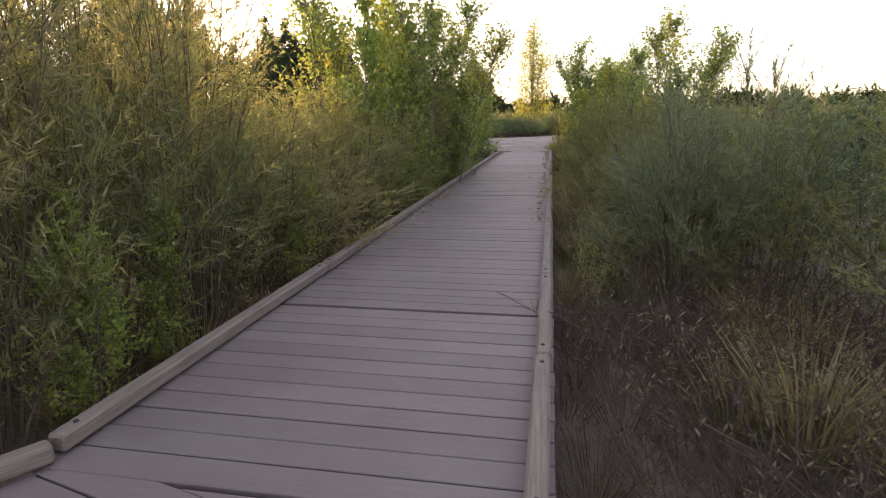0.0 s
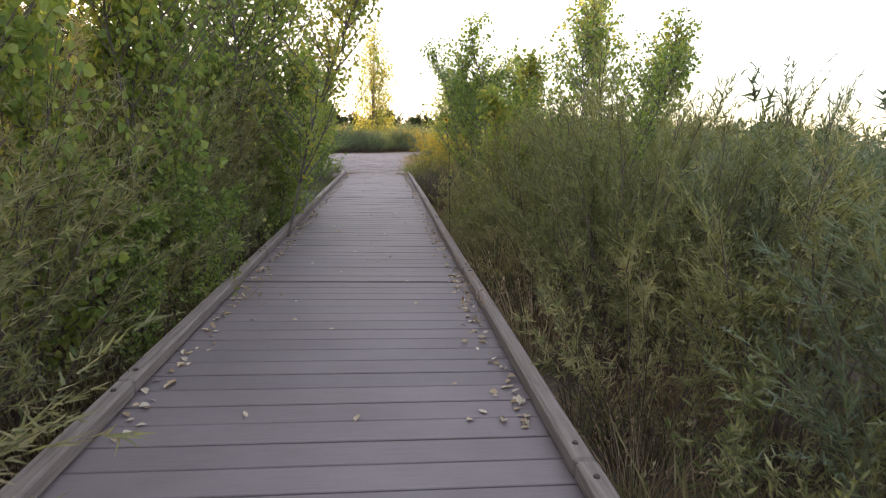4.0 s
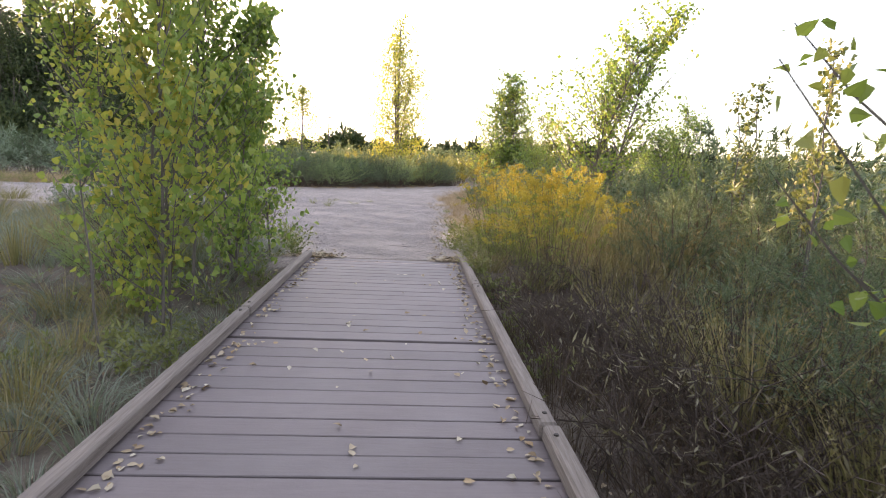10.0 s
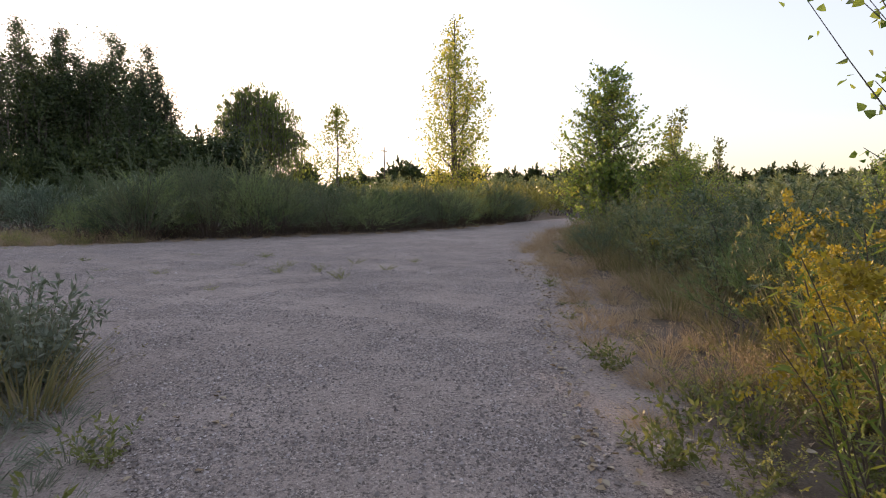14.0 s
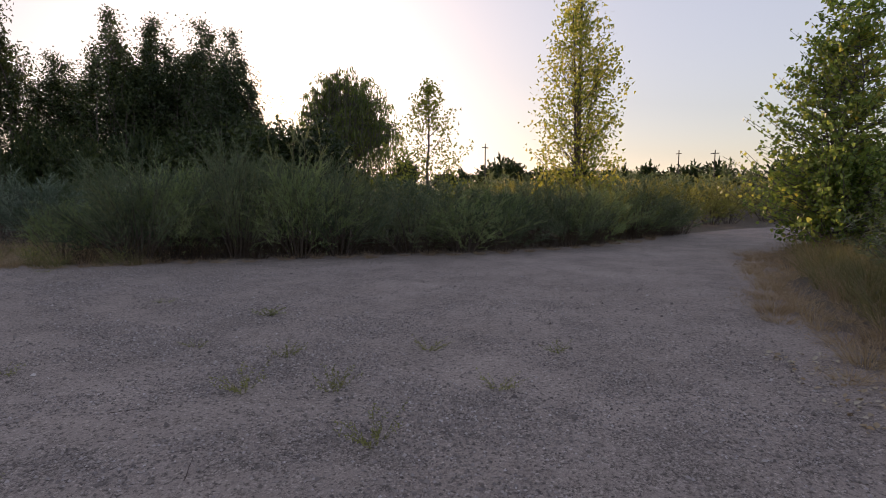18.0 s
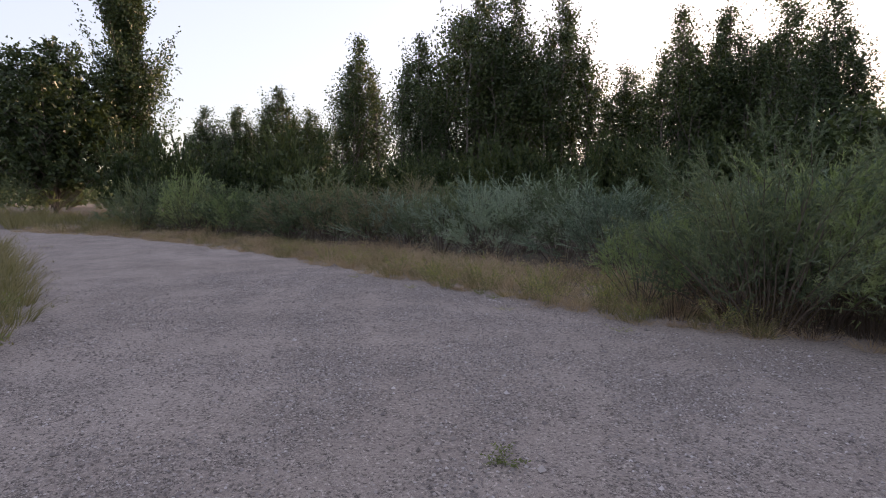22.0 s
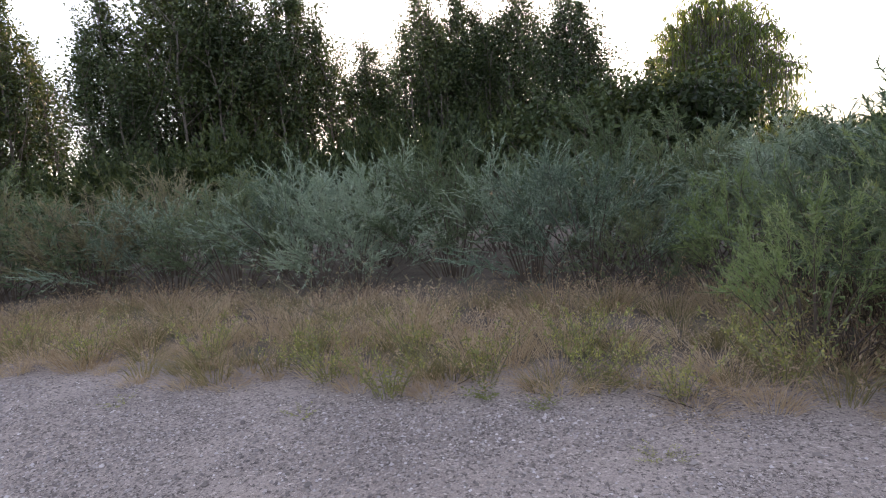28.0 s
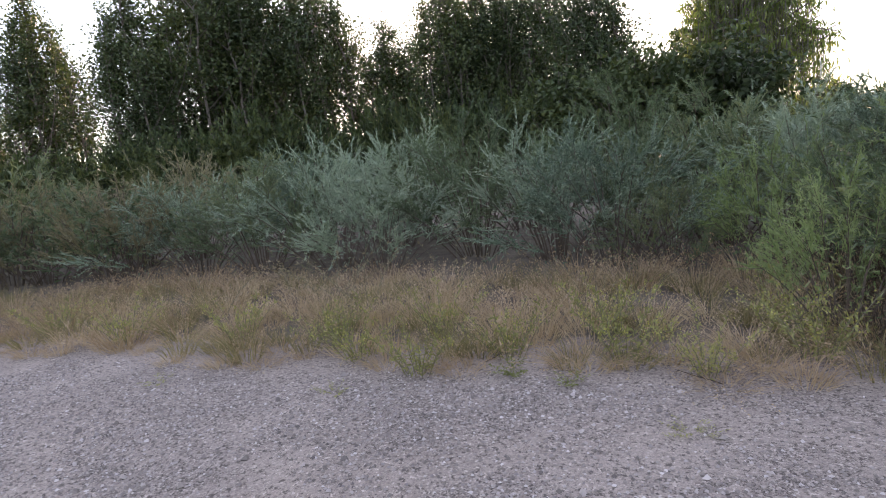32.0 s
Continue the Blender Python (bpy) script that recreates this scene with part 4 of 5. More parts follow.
# thickets beside the boardwalk
GOLD, GREY = "tall yellowing willow shrub with narrow leaves beside the boardwalk", "grey-green willow shrub with narrow leaves beside the boardwalk"
thicket_gold = [bush(GOLD, 3.2, 0.85, 22, 20, 27, (0.075, 0.0105), M_WILLOW_GOLD, low=0.22, reach=0.5) for _ in range(3)]
gold_back = [willow("tall yellowing willow shrub deep in the thicket", 3.2, 0.9, 20, 10, 10, (0.12, 0.026), M_WILLOW_GOLD, far=True) for _ in range(2)]
thicket_grey = [bush(GREY, 2.3, 0.8, 20, 17, 30, (0.066, 0.0085), k, low=0.36, reach=0.45) for k in (M_WILLOW, M_WILLOW_OLIVE)]
thicket_grey.append(bush("olive willow shrub with yellowing narrow leaves beside the boardwalk", 2.3, 0.8, 20, 17, 30, (0.066, 0.0085), M_WILLOW_OLIVE, low=0.32, reach=0.45))
grey_back = [willow("grey-green willow shrub deep in the thicket", 2.2, 0.9, 20, 10, 10, (0.12, 0.025), M_WILLOW, spikes=0.25, far=True) for _ in range(2)]
band_grey = [bush("dense blue-green willow shrub at the edge of the gravel", 2.2, 1.2, 26, 17, 50, (0.06, 0.0105), k, low=0.42) for k in (M_WILLOW_BLUE, M_WILLOW, M_WILLOW_BLUE)]
band_east = [bush("dense green willow shrub in the mound beyond the gravel", 2.1, 1.2, 26, 17, 48, (0.058, 0.0100), k, low=0.2) for k in (M_WILLOW, M_WILLOW_GREEN, M_WILLOW)]
band_back = [bush("grey-green willow shrub in the band behind the trail", 2.2, 1.3, 20, 11, 22, (0.1, 0.023), M_WILLOW, low=0.25) for _ in range(2)]
band_green = [bush("fresh green willow shrub at the edge of the gravel", 1.7, 0.95, 22, 15, 30, (0.07, 0.0105), k, low=0.42) for k in (M_WILLOW_GREEN, M_WILLOW)]
green_far = [bush("willow shrub beyond the bend, its leaves coloured a sunlit yellow-green", 1.8, 1.15, 18, 10, 20, (0.1, 0.022), M_WILLOW_SUN, low=0.2) for _ in range(2)]
band_dry = [bush("drying grey-brown willow shrub behind the trail", 1.9, 1.1, 24, 14, 24, (0.08, 0.011), M_WILLOW_DRY, low=0.45)]


def rows(x_list, y0, y1, gap, s, tall, keep=None):
    out = []
    for x in x_list:
        for y in np.arange(y0, y1, gap):
            q = (x + random.uniform(-0.15, 0.15), y + random.uniform(-0.3, 0.3))
            if keep is None or keep(*q):
                out.append((*q, random.uniform(*s), random.uniform(*tall)))
    random.shuffle(out)
    return out


def low_gap(places, tallness):
    """The willows west of the deck stand lower over one stretch."""
    out = []
    for x, y, s, tall in places:
        dx, dy = 0.8 - x, y + 23.2
        if 17 < math.degrees(math.atan2(dx, dy)) < 37:
            tall = min(tall, (1.95 + 0.09 * math.hypot(dx, dy)) / (tallness * s) * random.uniform(0.85, 1.0))
        out.append((x, y, s, tall))
    return out


spread_out(thicket_gold, low_gap(rows((-1.95, -2.8), -14.4, -9.0, 1.0, (0.85, 1.1), (0.85, 1.15)) + rows((-1.95, -2.9), -21.6, -14.5, 0.9, (0.9, 1.15), (1.0, 1.3)), 3.3) + [(-3.0, -22.9, 1.0, 1.0), (-3.1, -24.2, 1.0, 1.0), (-3.9, -23.2, 1.0, 1.05), (-3.2, -25.4, 1.0, 1.0), (2.3, -8.3, 0.8, 0.95), (2.7, -9.4, 0.85, 1.0), (3.2, -7.6, 0.8, 0.9)])
spread_out(gold_back, low_gap(rows((-4.3,), -24.5, -8.0, 1.9, (0.9, 1.15), (0.95, 1.15)) + rows((-5.4, -3.7), -23.5, -16.0, 1.3, (1.0, 1.2), (1.0, 1.2)), 3.6))
low_gold = [willow("low yellowing willow with drooping narrow leaves by the kerb", 1.5, 0.6, 24, 9, 16, (0.082, 0.0105), M_WILLOW_GOLD, bare=0.05, lean=0.5) for _ in range(2)]
spread_out(low_gold, rows((1.85, 2.35, 3.0), -11.0, -6.4, 0.8, (0.7, 0.95), (0.75, 1.1)) + [(1.75, -15.4, 0.85, 1.0), (1.95, -14.5, 0.9, 1.05), (1.8, -16.8, 0.7, 0.9), (1.75, -12.8, 0.8, 0.9), (-1.75, -11.0, 0.9, 1.1), (-1.65, -10.1, 0.9, 1.0), (-1.7, -9.1, 0.85, 1.0), (-2.2, -8.5, 0.9, 0.9), (-2.4, -9.6, 1.0, 1.1), (-1.7, -12.1, 0.9, 1.1), (-1.75, -13.2, 0.9, 1.1)])
spread_out(thicket_grey[:2], rows((2.4, 3.2), -18.4, -14.6, 0.9, (0.85, 1.05), (0.9, 1.2)))
spread_out(thicket_grey[1:], rows((2.05, 2.95), -14.4, -9.6, 1.0, (0.85, 1.05), (0.9, 1.2)) + rows((3.9,), -24.5, -18.5, 1.0, (0.9, 1.1), (1.0, 1.3)))
spread_out(grey_back, rows((4.0, 5.6), -18.4, -7.0, 1.4, (0.9, 1.15), (0.85, 1.15)) + rows((5.2,), -24.5, -18.5, 1.3, (0.9, 1.1), (0.85, 1.1)))
spread_out([thicket_grey[0]], [(3.5, -5.0, 0.9, 0.85), (4.0, -3.4, 0.9, 0.85), (4.2, -1.6, 0.9, 0.8), (4.4, 0.2, 0.9, 0.8), (4.3, 1.6, 0.9, 0.75), (3.4, -2.6, 0.75, 0.8), (3.5, -0.9, 0.8, 0.8), (3.0, -4.2, 0.7, 0.75), (4.9, -2.5, 0.95, 0.85), (5.0, -0.8, 0.95, 0.8)])
spread_out(grey_back, rows((5.4, 7.2), -5.5, 3, 1.45, (0.9, 1.15), (0.8, 1.0)))

# the willow band beyond the trail
front, mound_front, behind = [], [], []
for x in np.arange(-8.2, 2.6, 1.05):
    mound = 0.84 + 0.5 * math.exp(-((x + 6.7) / 2.4) ** 2)
    for back in (0.8, 1.9):
        xx = x + random.uniform(-0.3, 0.3)
        mound_front.append((xx - 0.35 * back, far_y(xx) + back * 0.9 + random.uniform(-0.2, 0.2), random.uniform(0.85, 1.15), random.uniform(0.74, 1.12) * mound))
    for back in (3.2, 4.6):
        xx = x + random.uniform(-0.3, 0.3)
        behind.append((xx - 0.35 * back, far_y(xx) + back * 0.9, random.uniform(0.95, 1.1), random.uniform(0.8, 0.92) * mound))
for x in np.arange(-29, -9.6, 1.25):
    for back in ((2.9, 4.1) if x < -18.5 else ()):
        xx = x + random.uniform(-0.4, 0.4)
        (front if x > -18 else behind).append((xx - 0.3 * back, far_y(xx) + back + random.uniform(-0.3, 0.3), random.uniform(0.75, 1.3), random.uniform(0.5, 0.95)))
    for back in (6.2,):
        xx = x + random.uniform(-0.4, 0.4)
        behind.append((xx - 0.3 * back, far_y(xx) + back, random.uniform(0.9, 1.15), random.uniform(0.78, 0.98)))
front += [(-18.2, 13.6, 1.0, 0.78), (-17.0, 13.9, 1.0, 0.82), (-15.9, 14.4, 1.05, 0.86), (-15.0, 14.3, 0.85, 0.8), (-14.3, 15.5, 1.1, 0.9), (-13.1, 15.4, 1.0, 0.88), (-12.2, 15.0, 0.95, 0.85),
          (-11.4, 16.4, 1.05, 0.9), (-10.4, 16.2, 1.05, 0.86), (-9.4, 15.8, 1.0, 0.94), (-8.5, 16.1, 1.05, 1.0), (-17.6, 15.3, 1.1, 0.9), (-16.2, 16.0, 1.1, 0.92), (-12.6, 16.8, 1.15, 0.95), (-10.9, 17.8, 1.1, 0.84)]
spread_out(band_grey, front)
spread_out(band_east, mound_front)
spread_out(band_back, behind)
spread_out(band_dry, [(-20.9, 12.4, 1.1, 0.95), (-19.2, 13.0, 1.0, 1.0), (-22.6, 11.4, 1.0, 0.9), (-20.0, 14.6, 1.1, 1.1)])
spread_out(band_green, [(-10.1, 13.4, 0.6, 1.2), (-9.2, 13.9, 1.0, 1.05), (-8.5, 14.5, 1.1, 1.05), (-11.6, 15.0, 0.7, 0.95), (-10.7, 15.0, 0.75, 1.1), (-9.9, 14.8, 0.9, 1.02), (-26.5, 8.8, 1.3, 1.1), (-28.4, 7.2, 1.2, 1.1), (-24.8, 9.9, 1.1, 0.9), (-3.4, 0.4, 0.7, 1.5), (-2.9, -1.2, 0.6, 1.3)])

spread_out(green_far, [(4.5, 28.5, 1.1, 0.95), (2.2, 25.2, 1.0, 0.9), (0.8, 23.2, 1.05, 0.95), (3.4, 30.5, 1.2, 0.95), (7.5, 31.5, 1.3, 0.95), (6.0, 34, 1.3, 0.95), (10.5, 34, 1.3, 0.95), (-0.4, 26, 1.2, 1.0), (-3, 28, 1.2, 1.0), (1.6, 23.9, 1.05, 0.9), (3.2, 26.8, 1.15, 0.9), (0.2, 21.6, 0.95, 0.95), (-0.8, 23.8, 1.1, 1.0), (5.4, 29.6, 1.2, 0.9), (9.0, 33.0, 1.3, 0.9), (1.8, 28.0, 1.2, 1.0)])

# young cottonwoods
COT = "young cottonwood with broad green leaves beside the boardwalk"
cotton = [sapling(COT, 3.7, 3, 0.9, 42, 36, 0.065, M_COTTON, low=0.06), sapling(COT, 3.5, 2, 0.85, 50, 36, 0.065, M_COTTON, low=0.06),
          sapling("tall young cottonwood with fluttering leaves beside the boardwalk", 5.0, 2, 1.65, 66, 28, 0.066, M_COTTON, low=0.28),
          sapling("slim young cottonwood with sparse drooping leaves", 4.6, 3, 1.8, 66, 28, 0.066, M_COTTON, low=0.2)]
spread_out(cotton[:2], [(-2.15, -2.2, 1.05, 1.25), (-1.62, -1.25, 1.05, 1.2), (-1.5, -0.05, 0.82, 1.1), (-1.45, -9.8, 0.9, 1.0), (-1.5, -8.8, 0.8, 0.95), (-1.6, -15.0, 1.0, 1.3), (-1.7, -13.6, 1.0, 1.3), (-1.38, -14.6, 0.5, 1.0), (-1.28, -13.8, 0.45, 1.0), (-1.6, -20.3, 0.42, 1.0), (-1.75, -21.1, 0.45, 1.0), (-1.55, -18.4, 0.4, 1.0), (-1.75, -9.2, 0.95, 1.0),
                        (1.9, -10.2, 0.95, 1.0), (3.2, -6.2, 0.95, 1.1), (-1.9, -11.6, 1.0, 1.0), (-1.5, -10.6, 0.62, 1.0), (-1.42, -9.3, 0.5, 1.1), (-1.6, -8.1, 0.62, 1.1), (-1.95, -7.5, 0.7, 1.1), (-2.2, -8.7, 0.8, 1.0), (-1.48, -8.65, 0.5, 1.1), (-1.5, -7.1, 0.45, 1.1), (-2.0, -10.2, 0.7, 1.1)])
spread_out([cotton[2]], [(-2.0, -1.5, 0.8, 1.0), (-1.4, -9.0, 1.0, 1.05), (-1.45, -11.2, 0.95, 1.0), (-1.85, -9.9, 0.95, 1.0), (2.6, -11.6, 0.7, 1.0), (3.8, -8.4, 0.95, 1.0), (3.5, -9.7, 0.85, 1.0), (-1.9, -12.8, 1.05, 1.05), (-2.5, -10.4, 1.0, 1.0), (-2.7, -14.4, 0.95, 1.0)])
spread_out([cotton[3]], [(2.3, -6.5, 0.82, 1.05), (2.6, -7.5, 0.9, 1.0), (3.5, 3.0, 1.0, 1.0), (4.2, 9.3, 0.55, 1.0), (5.9, 4.6, 0.7, 1.0), (7.2, 9.0, 0.6, 1.0)])
thin = [sapling("thin young cottonwood with few small leaves", 2.3, 1, 0.5, 16, 13, 0.05, M_COTTON, low=0.25) for _ in range(2)]
spread_out(thin, [(-1.98, -3.3, 1.0, 1.0), (-2.28, -4.6, 1.0, 1.1), (-1.68, -5.65, 0.9, 1.0), (-1.75, -6.7, 0.9, 1.0), (-2.7, -5.4, 1.1, 1.0), (-2.0, -6.1, 1.0, 1.0), (-3.04, -5.4, 1.1, 1.1), (-1.7, -7.6, 1.0, 1.1), (-2.3, -8.1, 1.0, 1.2)])
young = [sapling("bushy cone-shaped young cottonwood at the bend of the trail", 6.1, 7, 2.2, 95, 24, 0.1, M_COTTON, "young_cottonwood", 0.05, 0.16, 0.35, (-0.1, 0.6)),
         sapling("low young cottonwood at the bend of the trail in sunlit yellow-green", 3.7, 4, 1.3, 60, 20, 0.09, M_POPLAR_LEAF, "young_cottonwood", 0.04, 0.25, 0.5, (0.0, 0.7))]
spread_out(young, [(4.7, 18.3, 1.0, 1.0), (6.6, 17.8, 1.0, 1.0)])


spike = [sapling("slim willow shoot with narrow leaves above the scrub", 2.9, 2, 0.42, 16, 14, 0.06, M_WILLOW_OLIVE, "willow_shoot", 0.35)]
spread_out(spike, [(4.3, -2.1, 1.0, 1.2), (5.2, 13.4, 1.15, 1.15), (5.9, 12.7, 1.0, 1.0), (4.6, -0.4, 1.0, 1.0)])
spread_out(low_gold, rows((3.0, 3.8, 4.6), 4.2, 12.5, 1.5, (0.7, 0.95), (0.8, 1.1)))


# far trees
def bearing(cx, cy, az, dist):
    return cx - math.sin(radians(az)) * dist, cy + math.cos(radians(az)) * dist


spread_out([big_tree("tall slender poplar with sunlit yellow-green leaves", 9.4, 5.3, 620, 13, 0.135, M_POPLAR_LEAF, "column", "poplar_tree"),
            big_tree("small poplar with thin foliage among the far willows", 4.8, 3.2, 300, 11, 0.10, M_POPLAR_LEAF, "spire", "small_poplar")],
           [(-0.65, 27.0, 1.0, 1.0), (-5.55, 23.3, 1.0, 1.0)])
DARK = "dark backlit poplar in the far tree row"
dark = [poplar(DARK, 14.2, w, n, 800 // n, 34, 0.175, M_BACKLIT_LEAF) for w, n in ((9.0, 12), (8.6, 10), (9.6, 14))]
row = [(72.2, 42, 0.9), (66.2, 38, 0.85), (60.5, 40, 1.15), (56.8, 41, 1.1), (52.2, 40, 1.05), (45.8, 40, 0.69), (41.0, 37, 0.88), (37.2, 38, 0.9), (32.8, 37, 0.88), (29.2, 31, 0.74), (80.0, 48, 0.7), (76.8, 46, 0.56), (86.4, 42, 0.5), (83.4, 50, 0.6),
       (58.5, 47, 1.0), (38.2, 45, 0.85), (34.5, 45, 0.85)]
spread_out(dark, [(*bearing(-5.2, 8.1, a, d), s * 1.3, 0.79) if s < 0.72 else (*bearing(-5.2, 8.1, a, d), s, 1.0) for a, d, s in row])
spread_out([big_tree("spreading dark green backlit cottonwood at the end of the tree row", 11.8, 13.5, 1300, 18, 0.27, M_BACKLIT_LEAF, "broad", "cottonwood_tree"),
            poplar("tall dark backlit spire-shaped poplar", 16.8, 8.8, 1, 900, 44, 0.22, M_BACKLIT_LEAF),
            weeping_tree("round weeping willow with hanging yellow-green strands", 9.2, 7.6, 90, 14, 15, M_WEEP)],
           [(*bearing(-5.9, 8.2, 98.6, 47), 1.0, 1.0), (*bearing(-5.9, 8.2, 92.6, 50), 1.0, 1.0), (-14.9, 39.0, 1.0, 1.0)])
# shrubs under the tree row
under = [bush("dark backlit undergrowth shrub below the tree row", 3.0, 2.0, 18, 12, 22, (0.17, 0.09), M_BACKLIT_LEAF, "undergrowth_shrub", low=0.05, reach=1.0) for _ in range(2)]
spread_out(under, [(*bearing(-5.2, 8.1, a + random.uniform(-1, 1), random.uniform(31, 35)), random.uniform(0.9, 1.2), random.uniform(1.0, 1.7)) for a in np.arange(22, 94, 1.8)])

low_tree = [big_tree("low dark backlit rounded tree between the far trees", 5.3, 6.4, 300, 15, 0.22, M_BACKLIT_LEAF, "broad", "cottonwood_tree")]
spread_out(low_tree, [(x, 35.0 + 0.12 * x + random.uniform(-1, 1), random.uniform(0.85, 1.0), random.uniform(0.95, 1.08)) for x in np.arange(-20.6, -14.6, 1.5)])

# goldenrod and weeds by the end of the boardwalk
gold = [goldenrod("tall goldenrod clump with mustard-yellow plumes by the boardwalk", 1.5, 0.6, 34) for _ in range(3)]
spread_out(gold, [(1.42, 0.45, 0.55, 0.85), (1.6, -0.25, 0.6, 0.95), (1.75, 0.9, 1.0, 1.1), (2.3, 0.2, 1.0, 1.05), (2.15, -0.7, 1.0, 1.05), (2.7, 0.9, 0.9, 1.0), (2.4, 2.0, 0.85, 0.95), (3.2, 7.6, 0.75, 0.85)])
brush = [dead_brush("grey leafless brush tangle in the hollow beside the boardwalk", 0.7, 0.7, 40)]
spread_out(brush, scatter(2.3, 3.6, -24.5, -18.4, 0.9) + scatter(2.0, 2.4, -21.9, -18.6, 0.6, None, (0.5, 0.6)) + scatter(1.9, 2.2, -6.2, -0.8, 0.6, None, (0.5, 0.6)) + scatter(2.2, 3.9, -6.2, -1.3, 0.62, None, (0.85, 1.15), (0.9, 1.35)) + [(-2.4, -5.6, 0.9, 0.8), (-2.9, -6.4, 0.9, 0.8)] + scatter(-2.3, -1.6, -13, -7.6, 0.75, None, (0.5, 0.65), (1.1, 1.6)))
sage = [forb("grey-green sagebrush on the edge of the gravel", 0.7, 0.5, 60, 46, (0.06, 0.016), M_SAGE, "sagebrush", None, 0.1, "shrub")]
spread_out(sage, [(-2.9, 2.8, 1.25, 1.1), (-3.6, 3.6, 0.8, 0.9), (-3.4, 1.6, 0.9, 0.9), (-14.5, 4.3, 1.0, 0.8), (-17, 4.6, 1.0, 0.8), (-4.6, 2.6, 1.0, 1.0), (-6.0, 3.4, 1.0, 1.0)])
stalky = [forb("pale leaning dead stalks with seed pods at the trail edge", 1.1, 0.55, 7, 16, (0.055, 0.013), M_DRY, "dry_stalk_clump", None, 1.3)]
spread_out(stalky, [(-14.5, 13.0, 1.0, 1.0), (-13.9, 12.9, 0.95, 1.05), (-15.0, 12.9, 0.9, 1.0), (-13.1, 13.3, 0.85, 1.1), (-11.6, far_y(-11.6) + 1.1, 0.8, 1.0), (-15.3, far_y(-15.3) + 1.2, 0.9, 0.9)])
weeds = [forb("yellow-green flowering weed at the gravel edge", 0.46, 0.3, 18, 26, (0.042, 0.011), M_WEED_YELLOW, "roadside_weed", M_PALE_BLOOM, 0.45),
         forb("small leafy green weed at the gravel edge", 0.3, 0.22, 12, 18, (0.055, 0.018), M_WEED_DULL, stem=0.0025),
         forb("thin dry weed growing in the gravel", 0.25, 0.22, 14, 26, (0.03, 0.0075), M_WEED_YELLOW, "dry_weed", None, 0.6, stem=0.0016)]
near_trail = [(x, far_y(x) + o) for x, o in ((-12.9, 0.25), (-12.3, 0.0), (-11.9, 0.35), (-13.3, 0.5), (-11.2, 0.4), (-10.7, 0.2), (-10.2, 0.5), (-14.2, 0.5), (-15.4, 0.4), (-9.5, 0.1), (-8.8, 0.3), (-12.6, 0.8), (-11.5, 0.9), (-10.4, 0.9), (-16.6, 0.5), (-18.2, 0.6))]
spread_out(weeds[:1], [(x, y, random.uniform(0.8, 1.15), random.uniform(0.8, 1.2)) for x, y in near_trail])
spread_out([weeds[1]], [(-11.72, 12.0, 0.6, 0.6), (-11.1, 12.5, 0.55, 0.6), (-11.33, 12.0, 0.5, 0.5), (-4.04, 10.27, 0.8, 0.5), (-7.3, 9.6, 0.6, 0.5),
                       (0.95, 1.1, 0.9, 1.0), (1.05, 1.9, 0.9, 1.0), (1.15, 0.5, 0.8, 1.0), (1.2, 3.4, 0.9, 1.0), (-1.5, 0.8, 0.9, 1.0), (-1.7, 1.8, 0.9, 1.0), (-9.9, 6.5, 0.8, 1.0), (-10.9, 6.6, 0.9, 1.1), (-12.9, 6.4, 0.9, 1.1)])
spread_out([weeds[2]], [(-3.1, 8.94, 0.68, 0.96), (-2.4, 8.3, 0.83, 1.04), (-3.0, 8.15, 0.90, 1.04), (-1.85, 7.6, 0.90, 1.12), (-4.0, 9.0, 0.60, 0.64), (-1.3, 8.6, 0.75, 0.80), (-2.0, 9.4, 0.75, 0.80), (-4.9, 8.0, 0.68, 0.72), (-6.1, 8.3, 0.60, 0.48), (-0.9, 9.6, 0.68, 0.72), (-5.6, 10.6, 0.60, 0.48), (-3.4, 6.6, 0.68, 0.64), (-12.6, 11.3, 0.60, 0.48), (-14.0, 10.9, 0.60, 0.48), (-10.6, 11.7, 0.60, 0.48), (-9.2, 12.2, 0.60, 0.56)])
tall_weed = [forb("tall leafy stalks with long drooping leaves beside the boardwalk", 1.75, 0.4, 12, 30, (0.105, 0.018), k, "tall_weed", None, 0.1) for k in (M_WEED_YELLOW, M_WEED_DULL)]
spread_out(tall_weed, [(1.5, -10.6, 0.9, 0.95), (1.75, -9.7, 1.0, 1.0), (1.6, -8.9, 0.95, 0.9), (2.05, -8.3, 1.0, 1.0), (1.7, -7.7, 0.9, 0.85), (2.3, -9.2, 1.0, 1.05), (2.4, -10.3, 1.0, 1.0), (1.65, -11.6, 0.9, 0.9), (2.2, -7.2, 0.95, 0.9), (1.7, -6.7, 0.8, 0.7), (1.6, -16.8, 0.75, 0.75), (1.75, -16.2, 0.8, 0.8), (1.7, -18.0, 0.7, 0.7), (2.3, -20.6, 0.6, 0.5), (1.42, -17.75, 0.62, 0.9), (1.55, -17.3, 0.65, 1.0), (1.5, -18.2, 0.5, 0.8)])
leafy = scatter(1.3, 1.7, -3.4, -1, 0.5) + scatter(1.3, 2.2, -1, 2.6, 0.42) + scatter(-2.4, -1.3, -3.0, 1.4, 0.5)
spread_out(weeds[1:2], [(x, y, s * random.uniform(0.7, 1.3), tall * random.uniform(0.7, 1.3)) for x, y, s, tall in leafy])
spread_out([weeds[1]], [(east_x(y) + random.uniform(0.0, 0.7), y + random.uniform(-0.25, 0.25), random.uniform(0.3, 0.6), random.uniform(0.4, 0.8)) for y in np.arange(1.0, 8, 0.55)])
